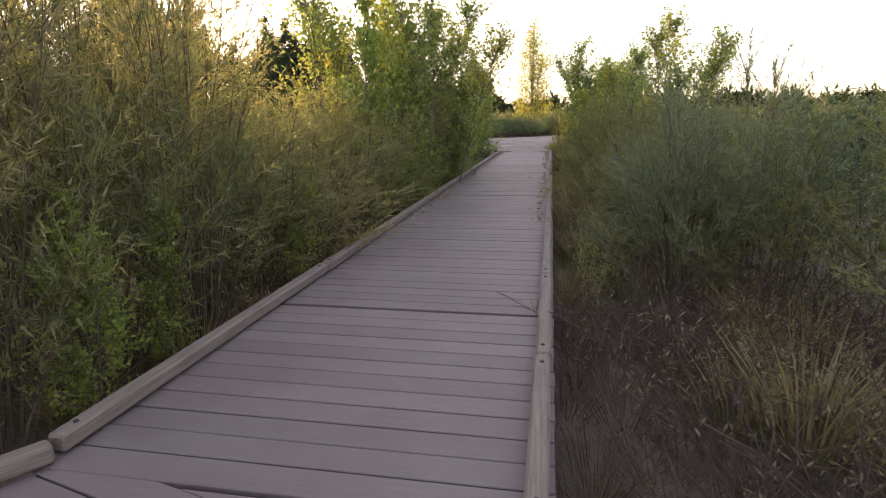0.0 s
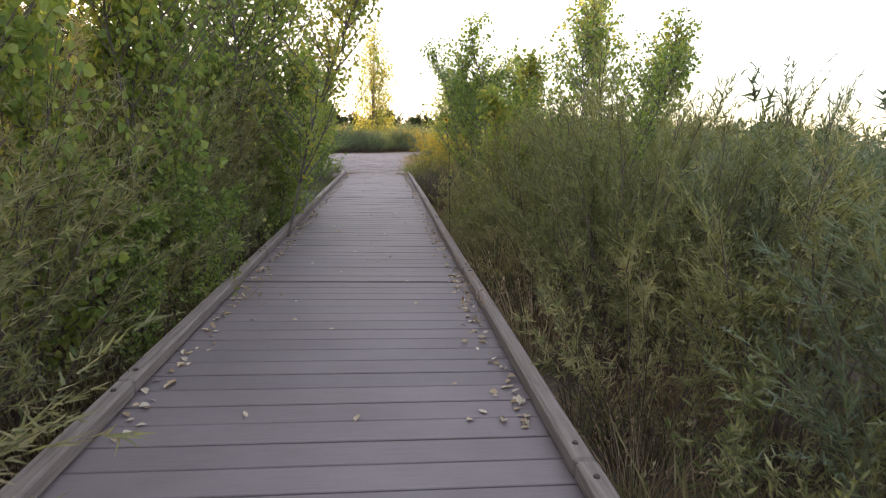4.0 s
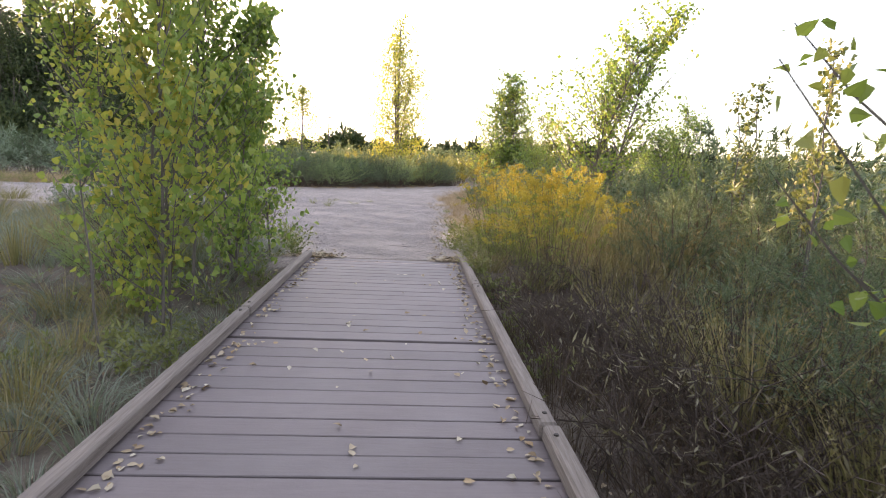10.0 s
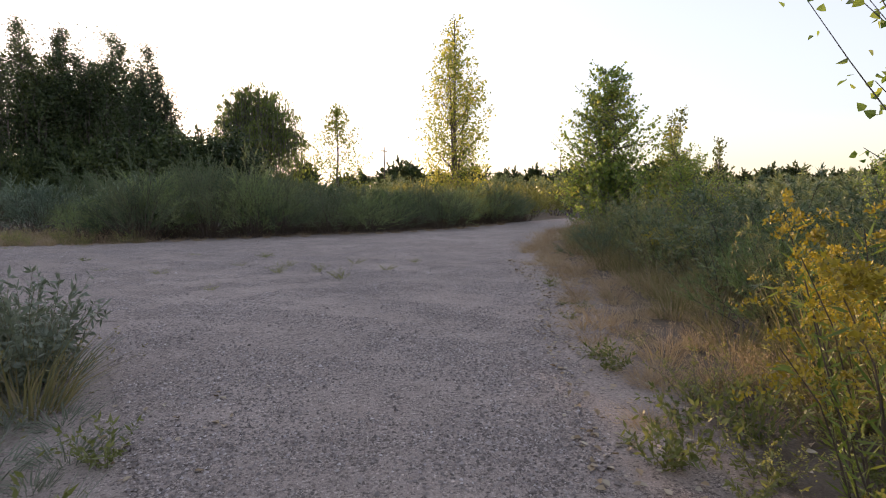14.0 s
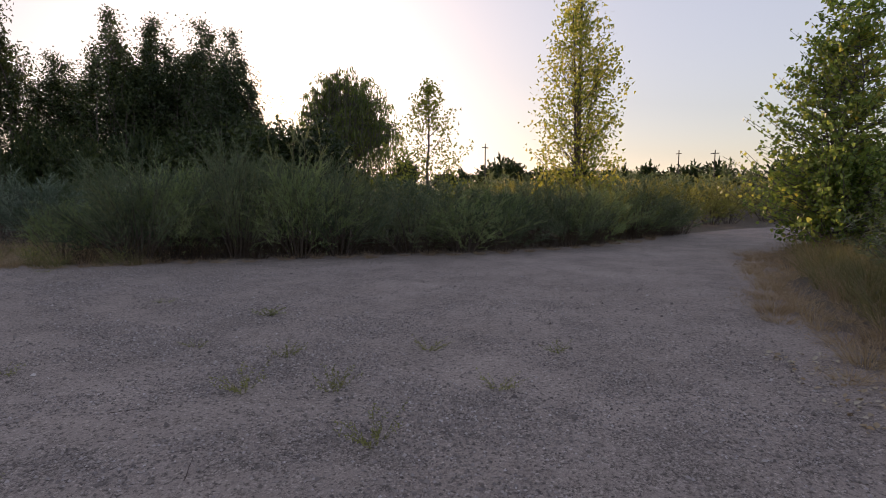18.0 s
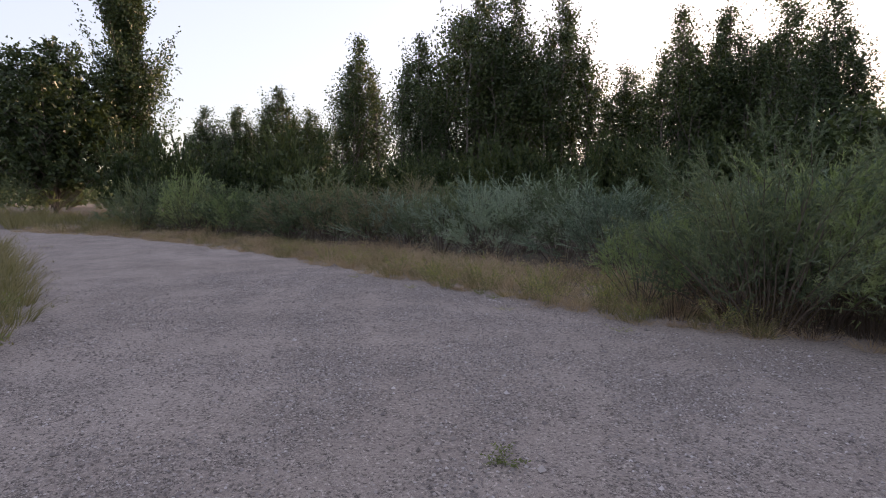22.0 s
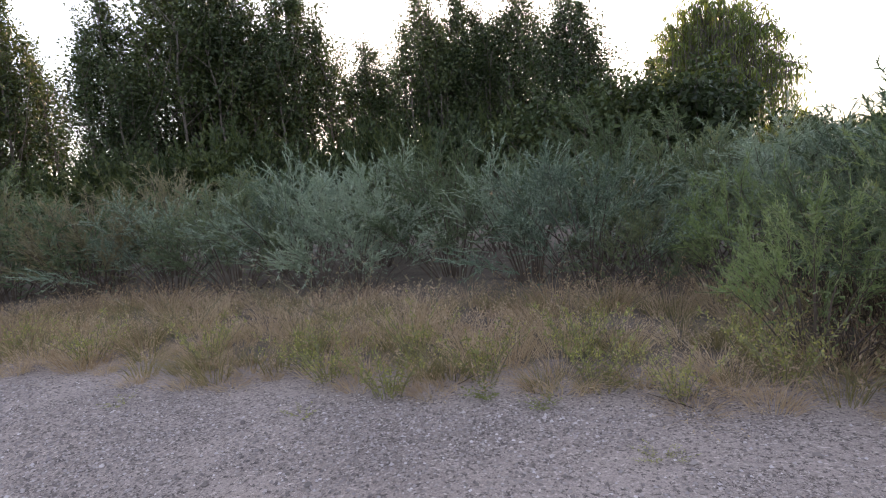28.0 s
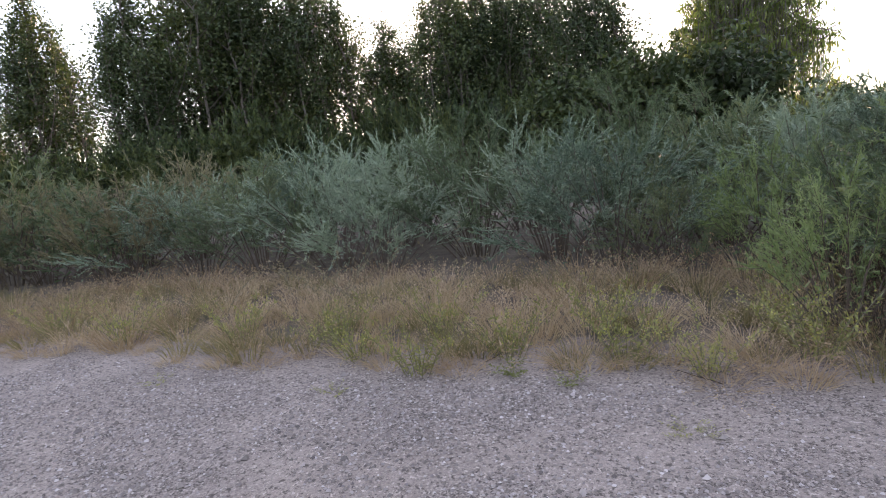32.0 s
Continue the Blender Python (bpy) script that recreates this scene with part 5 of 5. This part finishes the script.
spread_out(weeds[:1], [(x, y, s, tall * 0.8) for x, y, s, tall in scatter(1.4, 2.6, -0.5, 3.2, 0.8)])
tufts_dry = [tuft("dry reddish-buff grass tussock with seed heads", 0.55, 0.35, 150, 0.003, M_BUFF), tuft("low dry buff grass tussock", 0.36, 0.35, 150, 0.003, M_BUFF)]
tufts_green = [tuft("tall fading green grass clump", 0.85, 0.4, 110, 0.006, M_MIXED_GRASS), tuft("tall fading green grass clump", 0.7, 0.4, 110, 0.006, M_MIXED_GRASS)]
strip = []
for x in np.arange(-30, -8.2, 0.42):
    for o in ((0.45, 0.95, 1.5, 2.1, 2.6) if x > -19 else (0.5, 1.3)):
        strip.append((x + random.uniform(-0.2, 0.2), far_y(x) + o + random.uniform(-0.2, 0.2), random.uniform(0.8, 1.2), random.uniform(0.4, 0.8) * (0.75 if o < 0.6 else 1.0)))
    strip.append((x + random.uniform(-0.2, 0.2), far_y(x) + random.uniform(-0.05, 0.25), random.uniform(0.4, 0.8), random.uniform(0.3, 0.55)))
for x in np.arange(-8.2, 1.5, 0.5):
    strip.append((x, far_y(x) + 0.25 + random.uniform(-0.1, 0.2), random.uniform(0.5, 0.8), random.uniform(0.3, 0.55)))
near = [q for q in strip if -16 < q[0] < -8.2]
random.shuffle(near)
for y in np.arange(2.4, 18, 0.42):
    for o in (0.35, 0.75, 1.3):
        near.append((east_x(y) + o + random.uniform(-0.2, 0.2), y + random.uniform(-0.2, 0.2), random.uniform(0.6, 0.95), random.uniform(0.5, 0.9) * (0.6 + 0.35 * o)))
spread_out(tufts_dry, near[:130])
joined("dry_grass", "dry reddish-buff grass along the trail edge", "grass", tufts_dry, near[130:] + [q for q in strip if not -16 < q[0] < -8.2])
tufts_yellow = [tuft("yellow-green grass tuft in the strip along the trail", 0.4, 0.24, 60, 0.004, M_MIXED_GRASS, heads=False)]
joined("strip_grass", "yellow-green grass mixed into the dry strip along the trail", "grass", tufts_yellow, [(x + random.uniform(-0.3, 0.3), far_y(x) + random.uniform(0.1, 2.6) ** 1.0, random.uniform(0.6, 1.1), random.uniform(0.5, 1.0)) for x in np.arange(-26, -8, 0.08)])
low_sage = [tuft("low grey-green forb on the open ground", 0.32, 0.4, 80, 0.006, M_SAGE, heads=False), tuft("low grey-green forb on the open ground", 0.25, 0.35, 80, 0.005, M_WEED_DULL, heads=False)]
joined("low_forbs", "low grey-green weeds covering the open ground", "undergrowth", low_sage + tufts_yellow, scatter(-9.5, -1.45, -9, 3.4, 0.36, lambda x, y: y < south_y(x) - 0.3, (0.6, 1.2), (0.5, 1.2)))
used.update(o.name for o in tufts_yellow + low_sage)
for o, (x, y) in zip(tufts_yellow + low_sage, ((-13.5, 12.2), (-3.0, -3.0), (-2.6, -4.2))):
    late.append((o, pose(x, y, float(gz(x, y)))))
edge = []
for y in np.arange(2.6, 19, 0.5):
    for o in (1.4, 2.0):
        edge.append((east_x(y) + o + random.uniform(-0.2, 0.25), y + random.uniform(-0.2, 0.2), random.uniform(0.8, 1.1), random.uniform(0.3, 0.5) + 0.22 * o))
south = []
for x in np.arange(-30, -8.6, 0.6):
    for o in (0.4, 1.1, 1.9):
        south.append((x + random.uniform(-0.3, 0.3), south_y(x) - o + random.uniform(-0.2, 0.2), random.uniform(0.85, 1.2), random.uniform(0.6, 0.95)))
for q in scatter(-10, -2.4, -6.5, 3.5, 0.95, lambda x, y: y < south_y(x) - 0.7):
    edge.append((q[0], q[1], q[2], q[3] * 0.8))
green = [tuft("yellowing green grass clump at the trail edge", 0.6, 0.4, 110, 0.006, M_MIXED_GRASS)]
spread_out(green, south[:60])
joined("green_grass", "yellowing green grass beside the trail", "grass", green, south[60:])
joined("slope_grass", "tall fading grass on the slope beside the boardwalk", "grass", tufts_green, scatter(2.7, 5.6, -6.5, 3.5, 0.48, None, (0.8, 1.15), (0.8, 1.3)))
joined("far_grass", "faded grass beyond the bend of the trail", "grass", tufts_yellow, [(x, (far_y(x) + random.uniform(0.2, 9)) if random.random() < 0.6 else south_y(x) - random.uniform(0.2, 9), random.uniform(1.4, 2.4), random.uniform(0.7, 1.2)) for x in np.random.uniform(-58, -27, 420)])
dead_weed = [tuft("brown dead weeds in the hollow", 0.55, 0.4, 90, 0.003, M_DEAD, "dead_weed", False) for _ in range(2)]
# added to block low sun; dark colour stands in for the mound's shade
joined("mound_grass", "dark brown stalks added under the willow mound for its shaded underside", "undergrowth", dead_weed, [(x - 0.3 * o, far_y(x) + o, random.uniform(0.9, 1.3), random.uniform(0.7, 1.15)) for x in np.arange(-9.6, 3.0, 0.3) for o in (0.7 + random.uniform(-0.2, 0.3), 1.5 + random.uniform(-0.3, 0.3), 2.6 + random.uniform(-0.4, 0.4))])
random.shuffle(edge)
spread_out(tufts_green, edge[:110])
joined("fading_grass", "tall fading green grass beside the gravel", "grass", tufts_green, edge[110:])
spread_out([grey_back[0]], scatter(2.9, 8.5, 3.2, 15.2, 1.5, lambda x, y: x > east_x(y) + 1.9, (0.75, 1.0), (0.62, 0.85)))
spread_out(band_green, scatter(2.4, 4.4, 4.0, 14.0, 1.6, lambda x, y: x > east_x(y) + 1.2, (0.6, 0.8), (0.6, 0.9)))

joined("rail_weeds", "dull green weeds and grass against the boardwalk", "undergrowth", low_sage[1:] + tufts_yellow, scatter(1.22, 2.3, -18.3, -7, 0.38, None, (0.6, 1.0), (0.6, 1.2)))
low = []
for x, y, s, tall in scatter(1.35, 3.2, -22, -6, 0.6) + scatter(1.45, 4.2, -1, 1.0, 0.7) + scatter(-3.2, -1.4, -22, -13.6, 0.6) + scatter(-3.2, -1.5, -8.5, -0.5, 1.0, None, (0.6, 0.9), (0.4, 0.6)):
    if not (y < -21 and abs(x) < 3) and not (x > 0 and y < -18.4 and x < 2.2):
        low.append((x, y, s * random.uniform(0.7, 1.2), tall * random.uniform(0.5, 1.1) * (0.5 if y > -3.5 else 1.0)))
random.shuffle(low)
half = len(low) // 2
joined("undergrowth", "dense low green grass and weeds under the willows", "undergrowth", tufts_green, low[:half])
joined("dead_undergrowth", "dry brown grass and stalks under the willows", "undergrowth", tufts_dry, low[half:])

spread_out(dead_weed, [(2.0, -3.2, 1.0, 1.0), (2.4, -4.4, 1.0, 1.0)])
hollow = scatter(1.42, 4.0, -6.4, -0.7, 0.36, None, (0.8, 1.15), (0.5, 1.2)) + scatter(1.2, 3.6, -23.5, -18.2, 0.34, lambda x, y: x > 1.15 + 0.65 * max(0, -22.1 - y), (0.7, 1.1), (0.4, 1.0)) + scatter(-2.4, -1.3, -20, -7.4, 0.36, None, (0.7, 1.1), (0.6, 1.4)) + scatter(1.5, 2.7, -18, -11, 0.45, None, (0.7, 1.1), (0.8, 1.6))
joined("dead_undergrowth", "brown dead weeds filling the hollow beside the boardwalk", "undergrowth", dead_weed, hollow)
spread_out(tufts_green, [(2.13, -20.52, 0.8, 0.7), (2.38, -20.22, 0.7, 0.8)])

# ---- boardwalk pieces ----
edges_y = [0.0, *reversed(JOINTS), -22.0]
board = {}


def board_mesh(width):
    key = round(width, 3)
    if key not in board:
        bm = box_geo(-DECK_X - 0.13, DECK_X + 0.13, -width / 2, width / 2, -0.04, 0.0, 0.004)
        me = bpy.data.meshes.new("deck_board")
        bm.to_mesh(me)
        bm.free()
        me.materials.append(M_PLANK)
        board[key] = me
    return board[key]


for y1, y0 in zip(edges_y, edges_y[1:]):
    top, bottom = y1 - 0.021, y0 + 0.021
    n = round((top - bottom) / PITCH)
    step = (top - bottom) / n
    for i in range(n):
        b = new("deck_board", board_mesh(step - 0.010))
        b.parent = boardwalk
        b.location = (random.uniform(-0.004, 0.004), top - (i + 0.5) * step, random.uniform(-0.0025, 0.0015))
        b.rotation_euler = (0, 0, random.gauss(0, 0.0012))
    for x in (-0.75, 0.0, 0.75):
        part("joist", box_geo(x - 0.03, x + 0.03, y0 + 0.02, y1 - 0.02, -0.2, -0.042, 0), M_DARK_TIMBER, boardwalk)

# the landing before the straight run, wider, its boards skewed
turn = pose(-0.2, -23.9, 0, 0, 0, -14)
for i in range(20):
    ly = 1.72 - 0.1785 * i
    fits = []
    for lx in np.arange(-2.6, 2.6, 0.02):
        x, y, _ = turn @ Vector((lx, ly + 0.086, 0))
        if max(-1.0 - max(0, -21.93 - y) * 0.634, -2.26) < x < min(1.0 + max(0, -22.15 - y) * 0.645, 2.04):
            fits.append(lx)
    b = part("deck_board", box_geo(min(fits), max(fits), -0.0835, 0.0835, -0.04, -0.003, 0.004), M_PLANK, boardwalk)
    b.matrix_basis = turn @ pose(0, ly, -0.004)
bm = bmesh.new()
rim = [bm.verts.new((x, y, -0.004)) for x, y in ((-0.36, -22.004), (1.02, -22.004), (1.06, -22.35))]
face = bm.faces.new(reversed(rim))
for v in bmesh.ops.extrude_face_region(bm, geom=[face])["geom"]:
    if isinstance(v, bmesh.types.BMVert):
        v.co.z -= 0.036
bmesh.ops.recalc_face_normals(bm, faces=bm.faces)
part("deck_board", bm, M_PLANK, boardwalk, "tapered filler board")

rails = {-1: [0.0, -2.9, -6.3, -9.3, -12.4, -15.6, -18.9, -21.9], 1: [0.0, -1.75, -4.9, -7.7, -9.9, -13.2, -16.4, -19.0, -20.7, -22.1]}
for side, cuts in rails.items():
    for y1, y0 in zip(cuts, cuts[1:]):
        rail = part("kerb_rail", rail_piece(y0, y1, side, random.uniform(-0.006, 0.006)), M_TIMBER, boardwalk, "weathered grey timber kerb rail")
        rail.location.z = random.uniform(-0.003, 0.003)
        for y in (y1 - 0.12, y0 + 0.12):
            bm = bmesh.new()
            bmesh.ops.create_cone(bm, cap_ends=True, segments=10, radius1=0.014, radius2=0.011, depth=0.008, matrix=Matrix.Translation((side * (DECK_X + 0.063), y, 0.101)))
            part("bolt", bm, M_BOLT, rail, "dark rusty bolt head")
for p0, p1 in (((-1.0, -21.93), (-2.25, -23.9)), ((-2.25, -23.95), (-2.3, -26.0)), ((1.0, -22.15), (2.0, -23.7)), ((2.0, -23.75), (2.1, -26.0))):
    length = math.dist(p0, p1)
    rail = part("kerb_rail", box_geo(-0.045, 0.045, 0.006, length - 0.006, 0.012, 0.098, 0.013), M_TIMBER, boardwalk, "weathered grey timber kerb rail")
    rail.matrix_basis = pose(p0[0], p0[1], 0, 0, 0, math.degrees(math.atan2(-(p1[0] - p0[0]), p1[1] - p0[1])))

# ---- pebbles and fallen leaves ----
def pebbles(n, spots, lo, hi):
    c = spots[:n]
    r = rng.uniform(lo, hi, len(c)) * rng.uniform(0.6, 1.0, len(c))
    stone = np.array([[1, 0.1, 0], [0.1, 0.9, 0.05], [-0.9, 0.1, 0], [0, -0.85, 0.05], [0.1, 0.1, 0.75]])
    v = stone[None] * r[:, None, None] * rng.uniform(0.65, 1.35, (len(c), 5, 3))
    a = rng.uniform(0, 6.28, len(c))
    ca, sa = np.cos(a)[:, None], np.sin(a)[:, None]
    v = np.stack([v[..., 0] * ca - v[..., 1] * sa, v[..., 0] * sa + v[..., 1] * ca, v[..., 2]], -1) + c[:, None]
    i = (np.arange(len(c)) * 5)[:, None]
    f = np.concatenate([i + np.array([[k, (k + 1) % 4, 4]]) for k in range(4)])
    geo = Geo()
    geo.add(v.reshape(-1, 3), f)
    return geo


def inside(x, y):
    """On the gravel, by the line that divides it from the grass."""
    e = np.array([q for q in NEAR_EDGE if q[0] < -0.9] + [(-0.93, 0.02)])
    e = e[np.argsort(e[:, 0])]
    south = np.interp(x, e[:, 0], e[:, 1])
    right = np.interp(y, [0, 2.8, 4.9, 7, 9.5, 13, 18.4, 22.6], [0.85, 0.85, 0.95, 1.2, 0.95, 1.3, 2.8, 5.6])
    return (y < edge_y(FAR_EDGE, x)) & np.where(x < -0.9, y > south, (y > 0.1) & (x < right))


walked = np.array([(0, 0), (-0.6, 4.5), (-2.6, 7.8), (-6, 9.4), (-10, 10.6), (-13.5, 11.0)], float)
px, py = rng.uniform(-15.5, 2, 700000), rng.uniform(0.3, 14, 700000)
drift = np.sin(px * 2.1 + np.sin(py * 1.3) * 2) * np.cos(py * 2.6 + np.sin(px * 0.9) * 2) + 0.5 * np.sin(px * 7 + py * 5) * np.sin(py * 8 - px * 3)
off = np.min([np.hypot(px - x, py - y) for x, y in zip(np.interp(np.arange(40) / 39 * 5, np.arange(6), walked[:, 0]), np.interp(np.arange(40) / 39 * 5, np.arange(6), walked[:, 1]))], 0)
ok = inside(px, py) & (rng.uniform(-1.0, 1.2, 700000) < drift * 1.3 - 0.05) & (rng.uniform(0, 1, 700000) < np.exp(-(off / 3.6) ** 2) + 0.05)
spots = np.stack([px[ok], py[ok], np.full(ok.sum(), 0.008)], 1)[:120000]
tagged(new("loose_gravel", pebbles(120000, spots, 0.005, 0.0155).mesh("loose_gravel", [M_PEBBLE])), "loose grey pebbles scattered over the trail", "gravel", kind="stuff")
sx, sy = rng.uniform(-15, 2, 3000), rng.uniform(0.5, 15, 3000)
ok = inside(sx, sy)
tagged(new("loose_stones", pebbles(3000, np.stack([sx[ok], sy[ok], np.full(ok.sum(), 0.01)], 1), 0.014, 0.03).mesh("loose_stones", [M_PEBBLE])), "larger loose stones scattered over the trail", "stone", kind="stuff")


def litter(points, size):
    n = len(points)
    f = Geo()
    d = unit(np.stack([rng.normal(size=n), rng.normal(size=n), rng.uniform(-0.05, 0.25, n)], 1))
    l = size * rng.uniform(0.6, 1.3, n)[:, None]
    s = unit(np.cross(d, np.array([0, 0, 1.0]) + rng.normal(size=(n, 3)) * 0.25))
    up = np.array([0, 0, 1.0]) * l * rng.uniform(0.05, 0.35, (n, 1))
    tip = points + d * l + up * rng.uniform(0, 0.8, (n, 1))
    v = np.stack([points, points + d * l * 0.22 + s * l * 0.3 + up, points + d * l * 0.6 + s * l * 0.27 + up * 0.9, tip,
                  points + d * l * 0.6 - s * l * 0.27 + up * 0.7, points + d * l * 0.22 - s * l * 0.3 + up], 1)
    i = np.arange(n * 6).reshape(n, 6)
    f.add(v.reshape(-1, 3), np.concatenate([i[:, [0, 1, 2, 3]], i[:, [0, 3, 4, 5]]]))
    return f


ly = -16 * rng.uniform(0, 1, 1100) ** 1.25
lx = np.where(rng.uniform(size=1100) < 0.86, np.sign(rng.normal(size=1100)) * (0.94 - np.abs(rng.normal(0, 0.06, 1100))), rng.uniform(-0.85, 0.85, 1100))
deck_spots = np.stack([lx, ly, np.full(1100, 0.004)], 1)
mx, my = rng.normal(0, 0.22, 950), np.abs(rng.normal(0, 0.2, 950))
mouth = np.stack([np.where(np.arange(950) % 2 == 0, -1.0, 1.0) + mx, my - 0.05, np.full(950, 0.012)], 1)
mouth = mouth[(np.abs(mouth[:, 0]) > 0.55)]
wx, wy = rng.uniform(1.2, 4, 900) * np.sign(rng.normal(size=900)), rng.uniform(-8, 3, 900)
wild = np.stack([wx, wy, gz(wx, wy) + 0.01], 1)
vy = rng.uniform(0.5, 10, 700)
vx = np.interp(vy, [0, 2.8, 4.9, 7, 9.5, 13], [0.95, 0.9, 1.0, 1.25, 1.0, 1.35]) + np.abs(rng.normal(0, 0.5, 700)) - 0.25
wild = np.concatenate([wild, np.stack([vx, vy, gz(vx, vy) + 0.012], 1)])
tagged(new("fallen_leaves", litter(np.concatenate([deck_spots, mouth, wild]), 0.045).mesh("fallen_leaves", [M_LITTER])), "curled pale brown fallen leaves along the kerbs", "leaves", kind="stuff")

# scrub beyond the trail to the east and north
bushes = [bush("grey-green willow bush among the scrub", 2.2, 1.4, 16, 8, 18, (0.15, 0.05), k, low=0.1, reach=0.45) for k in (M_WILLOW, M_WILLOW_SUN)]
spread_out(bushes, [(31, 20.0, 1.0, 1.0), (33, 24.0, 1.0, 0.9)])
scrub = [o.children[1] for o in bushes]
east = scatter(11, 26, 0, 24, 3.0, lambda x, y: True, (1.0, 1.5), (0.75, 1.05)) + scatter(8, 30, 33, 54, 3.6, None, (1.2, 1.8), (0.6, 0.9)) + scatter(-74, -46, -28, 6, 4.8, None, (1.2, 1.6), (0.7, 1.0)) + scatter(-12, 8, 33, 48, 3.2, lambda x, y: y > far_y(x) + 8, (1.2, 1.7), (0.6, 0.85))
joined("distant_scrub", "grey-green willow scrub filling the land beyond the trail", "scrub", scrub, east)

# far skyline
skyline = [bush("distant dark green backlit tree on the horizon", 9.6, w, 22, 10, 20, (0.9, 0.55), M_BACKLIT_LEAF, "distant_tree", "skyline trees", low=0.1, reach=3.2) for w in (4.4, 3.4)]
for o in skyline:
    tagged(o, "distant dark green backlit tree on the horizon", "tree", "skyline trees")
spread_out(skyline, [(-70 + 6.0 * i + random.uniform(-2, 2), 165 + random.uniform(-12, 18), random.uniform(0.7, 1.15), random.uniform(0.8, 1.1)) for i in range(38)]
           + [(-130 + random.uniform(-3, 3) , -40 + 6 * i, random.uniform(0.7, 1.0), 0.9) for i in range(8)])

def utility_pole(height):
    ob = tagged(new("utility_pole"), "distant wooden utility pole on the horizon", "pole", "far poles")
    g = Geo()
    g.tubes(np.array([[[0, 0, -0.2], [0, 0, height * 0.5], [0, 0, height]]]), np.array([[0.16, 0.14, 0.11]]), 0, 8)
    part("post", g, M_DARK_TIMBER, ob)
    part("crossarm", box_geo(-1.1, 1.1, -0.06, 0.06, height - 0.9, height - 0.72, 0), M_DARK_TIMBER, ob)
    return ob


spread_out([utility_pole(10.5)], [(-18.5, 122, 1.0, 1.0), (24, 150, 1.0, 1.0), (32, 150, 1.0, 1.0), (-118, -26, 1.0, 1.0)])


def trail_sign():
    ob = tagged(new("trail_sign"), "small yellow trail sign on a post at the far bend", "sign")
    part("post", box_geo(-0.05, 0.05, -0.05, 0.05, -0.1, 1.5, 0.008), M_DARK_TIMBER, ob)
    panel = part("panel", box_geo(-0.3, 0.3, -0.07, -0.05, 0.75, 1.5, 0.004), plain("yellow_sign", (0.62, 0.42, 0.06), 0.5), ob, "yellow sign panel")
    for z in (1.3, 1.12, 0.94):
        part("text_bar", box_geo(-0.2, 0.2, -0.078, -0.071, z - 0.03, z + 0.03, 0), M_BOLT, panel)
    return ob


sign = trail_sign()
late.append((sign, pose(*bearing(-5.95, 8.2, 104.2, 58), 0, 0, 0, 70)))


def sunflower():
    """Wild sunflower: rough stalk, a few leaves and one ringed head."""
    ob = tagged(new("wild_sunflower"), "wild sunflower with one yellow head above the shrubs", "wildflower")
    line = arcs(np.array([[0, 0, -0.05]]), np.array([[-0.12, -0.1]]), np.array([2.25]), 8, 0.4, 0.006)
    g = Geo()
    g.tubes(line, np.linspace(0.011, 0.005, 8)[None], 0, 6)
    part("stalk", g, M_STEM, ob)
    q, d = along(line, np.zeros(16, int), rng.uniform(0.2, 0.92, 16))
    f = Geo()
    broad(f, q, unit(rng.normal(size=(16, 3)) + np.array([0, 0, -0.4])), 0.085 * rng.uniform(0.6, 1.2, 16))
    part("foliage", f, M_WEED, ob)
    tip = line[0, -1]
    head = part("flower_head", Geo_disc(tip, 0.022), M_STEM, ob, "dark brown centre")
    a = np.arange(14) / 14 * 2 * np.pi
    ray_dir = np.stack([np.cos(a), np.full(14, -0.25), np.sin(a)], 1)
    h = Geo()
    h.loose(blades(np.repeat(tip[None], 14, 0) + ray_dir * 0.014, unit(ray_dir), 0.034, 0.017))
    part("ray_floret_ring", h, plain("sunflower_yellow", (0.75, 0.5, 0.03), 0.6), head, "bright yellow ray petals")
    return ob


def fallen_stick(length):
    ob = Geo()
    line = np.stack([np.linspace(0, length, 6), rng.normal(0, 0.008, 6), np.full(6, 0.012)], 1)
    ob.tubes(line[None], np.linspace(0.006, 0.003, 6)[None], 0, 5)
    return tagged(new("fallen_stick", ob.mesh("fallen_stick", [M_TWIG])), "thin dark dry stick lying on the gravel", "stick", "fallen sticks")


spread_out([fallen_stick(0.5)], [(0.35, 1.15, 0.7, 1.0), (-2.6, 7.0, 0.5, 1.0), (-10.6, 12.3, 0.6, 1.0), (-12.0, 12.1, 0.7, 1.0), (-3.6, 7.6, 0.5, 1.0)])


def Geo_disc(c, r):
    bm = bmesh.new()
    bmesh.ops.create_uvsphere(bm, u_segments=10, v_segments=6, radius=r, matrix=Matrix.Translation(c) @ Matrix.Diagonal((1, 0.45, 1, 1)))
    return bm


late.append((sunflower(), pose(1.26, -9.75, float(gz(1.26, -9.75)), 0, 0, 0)))

for ob, m in late:
    ob.matrix_basis = m
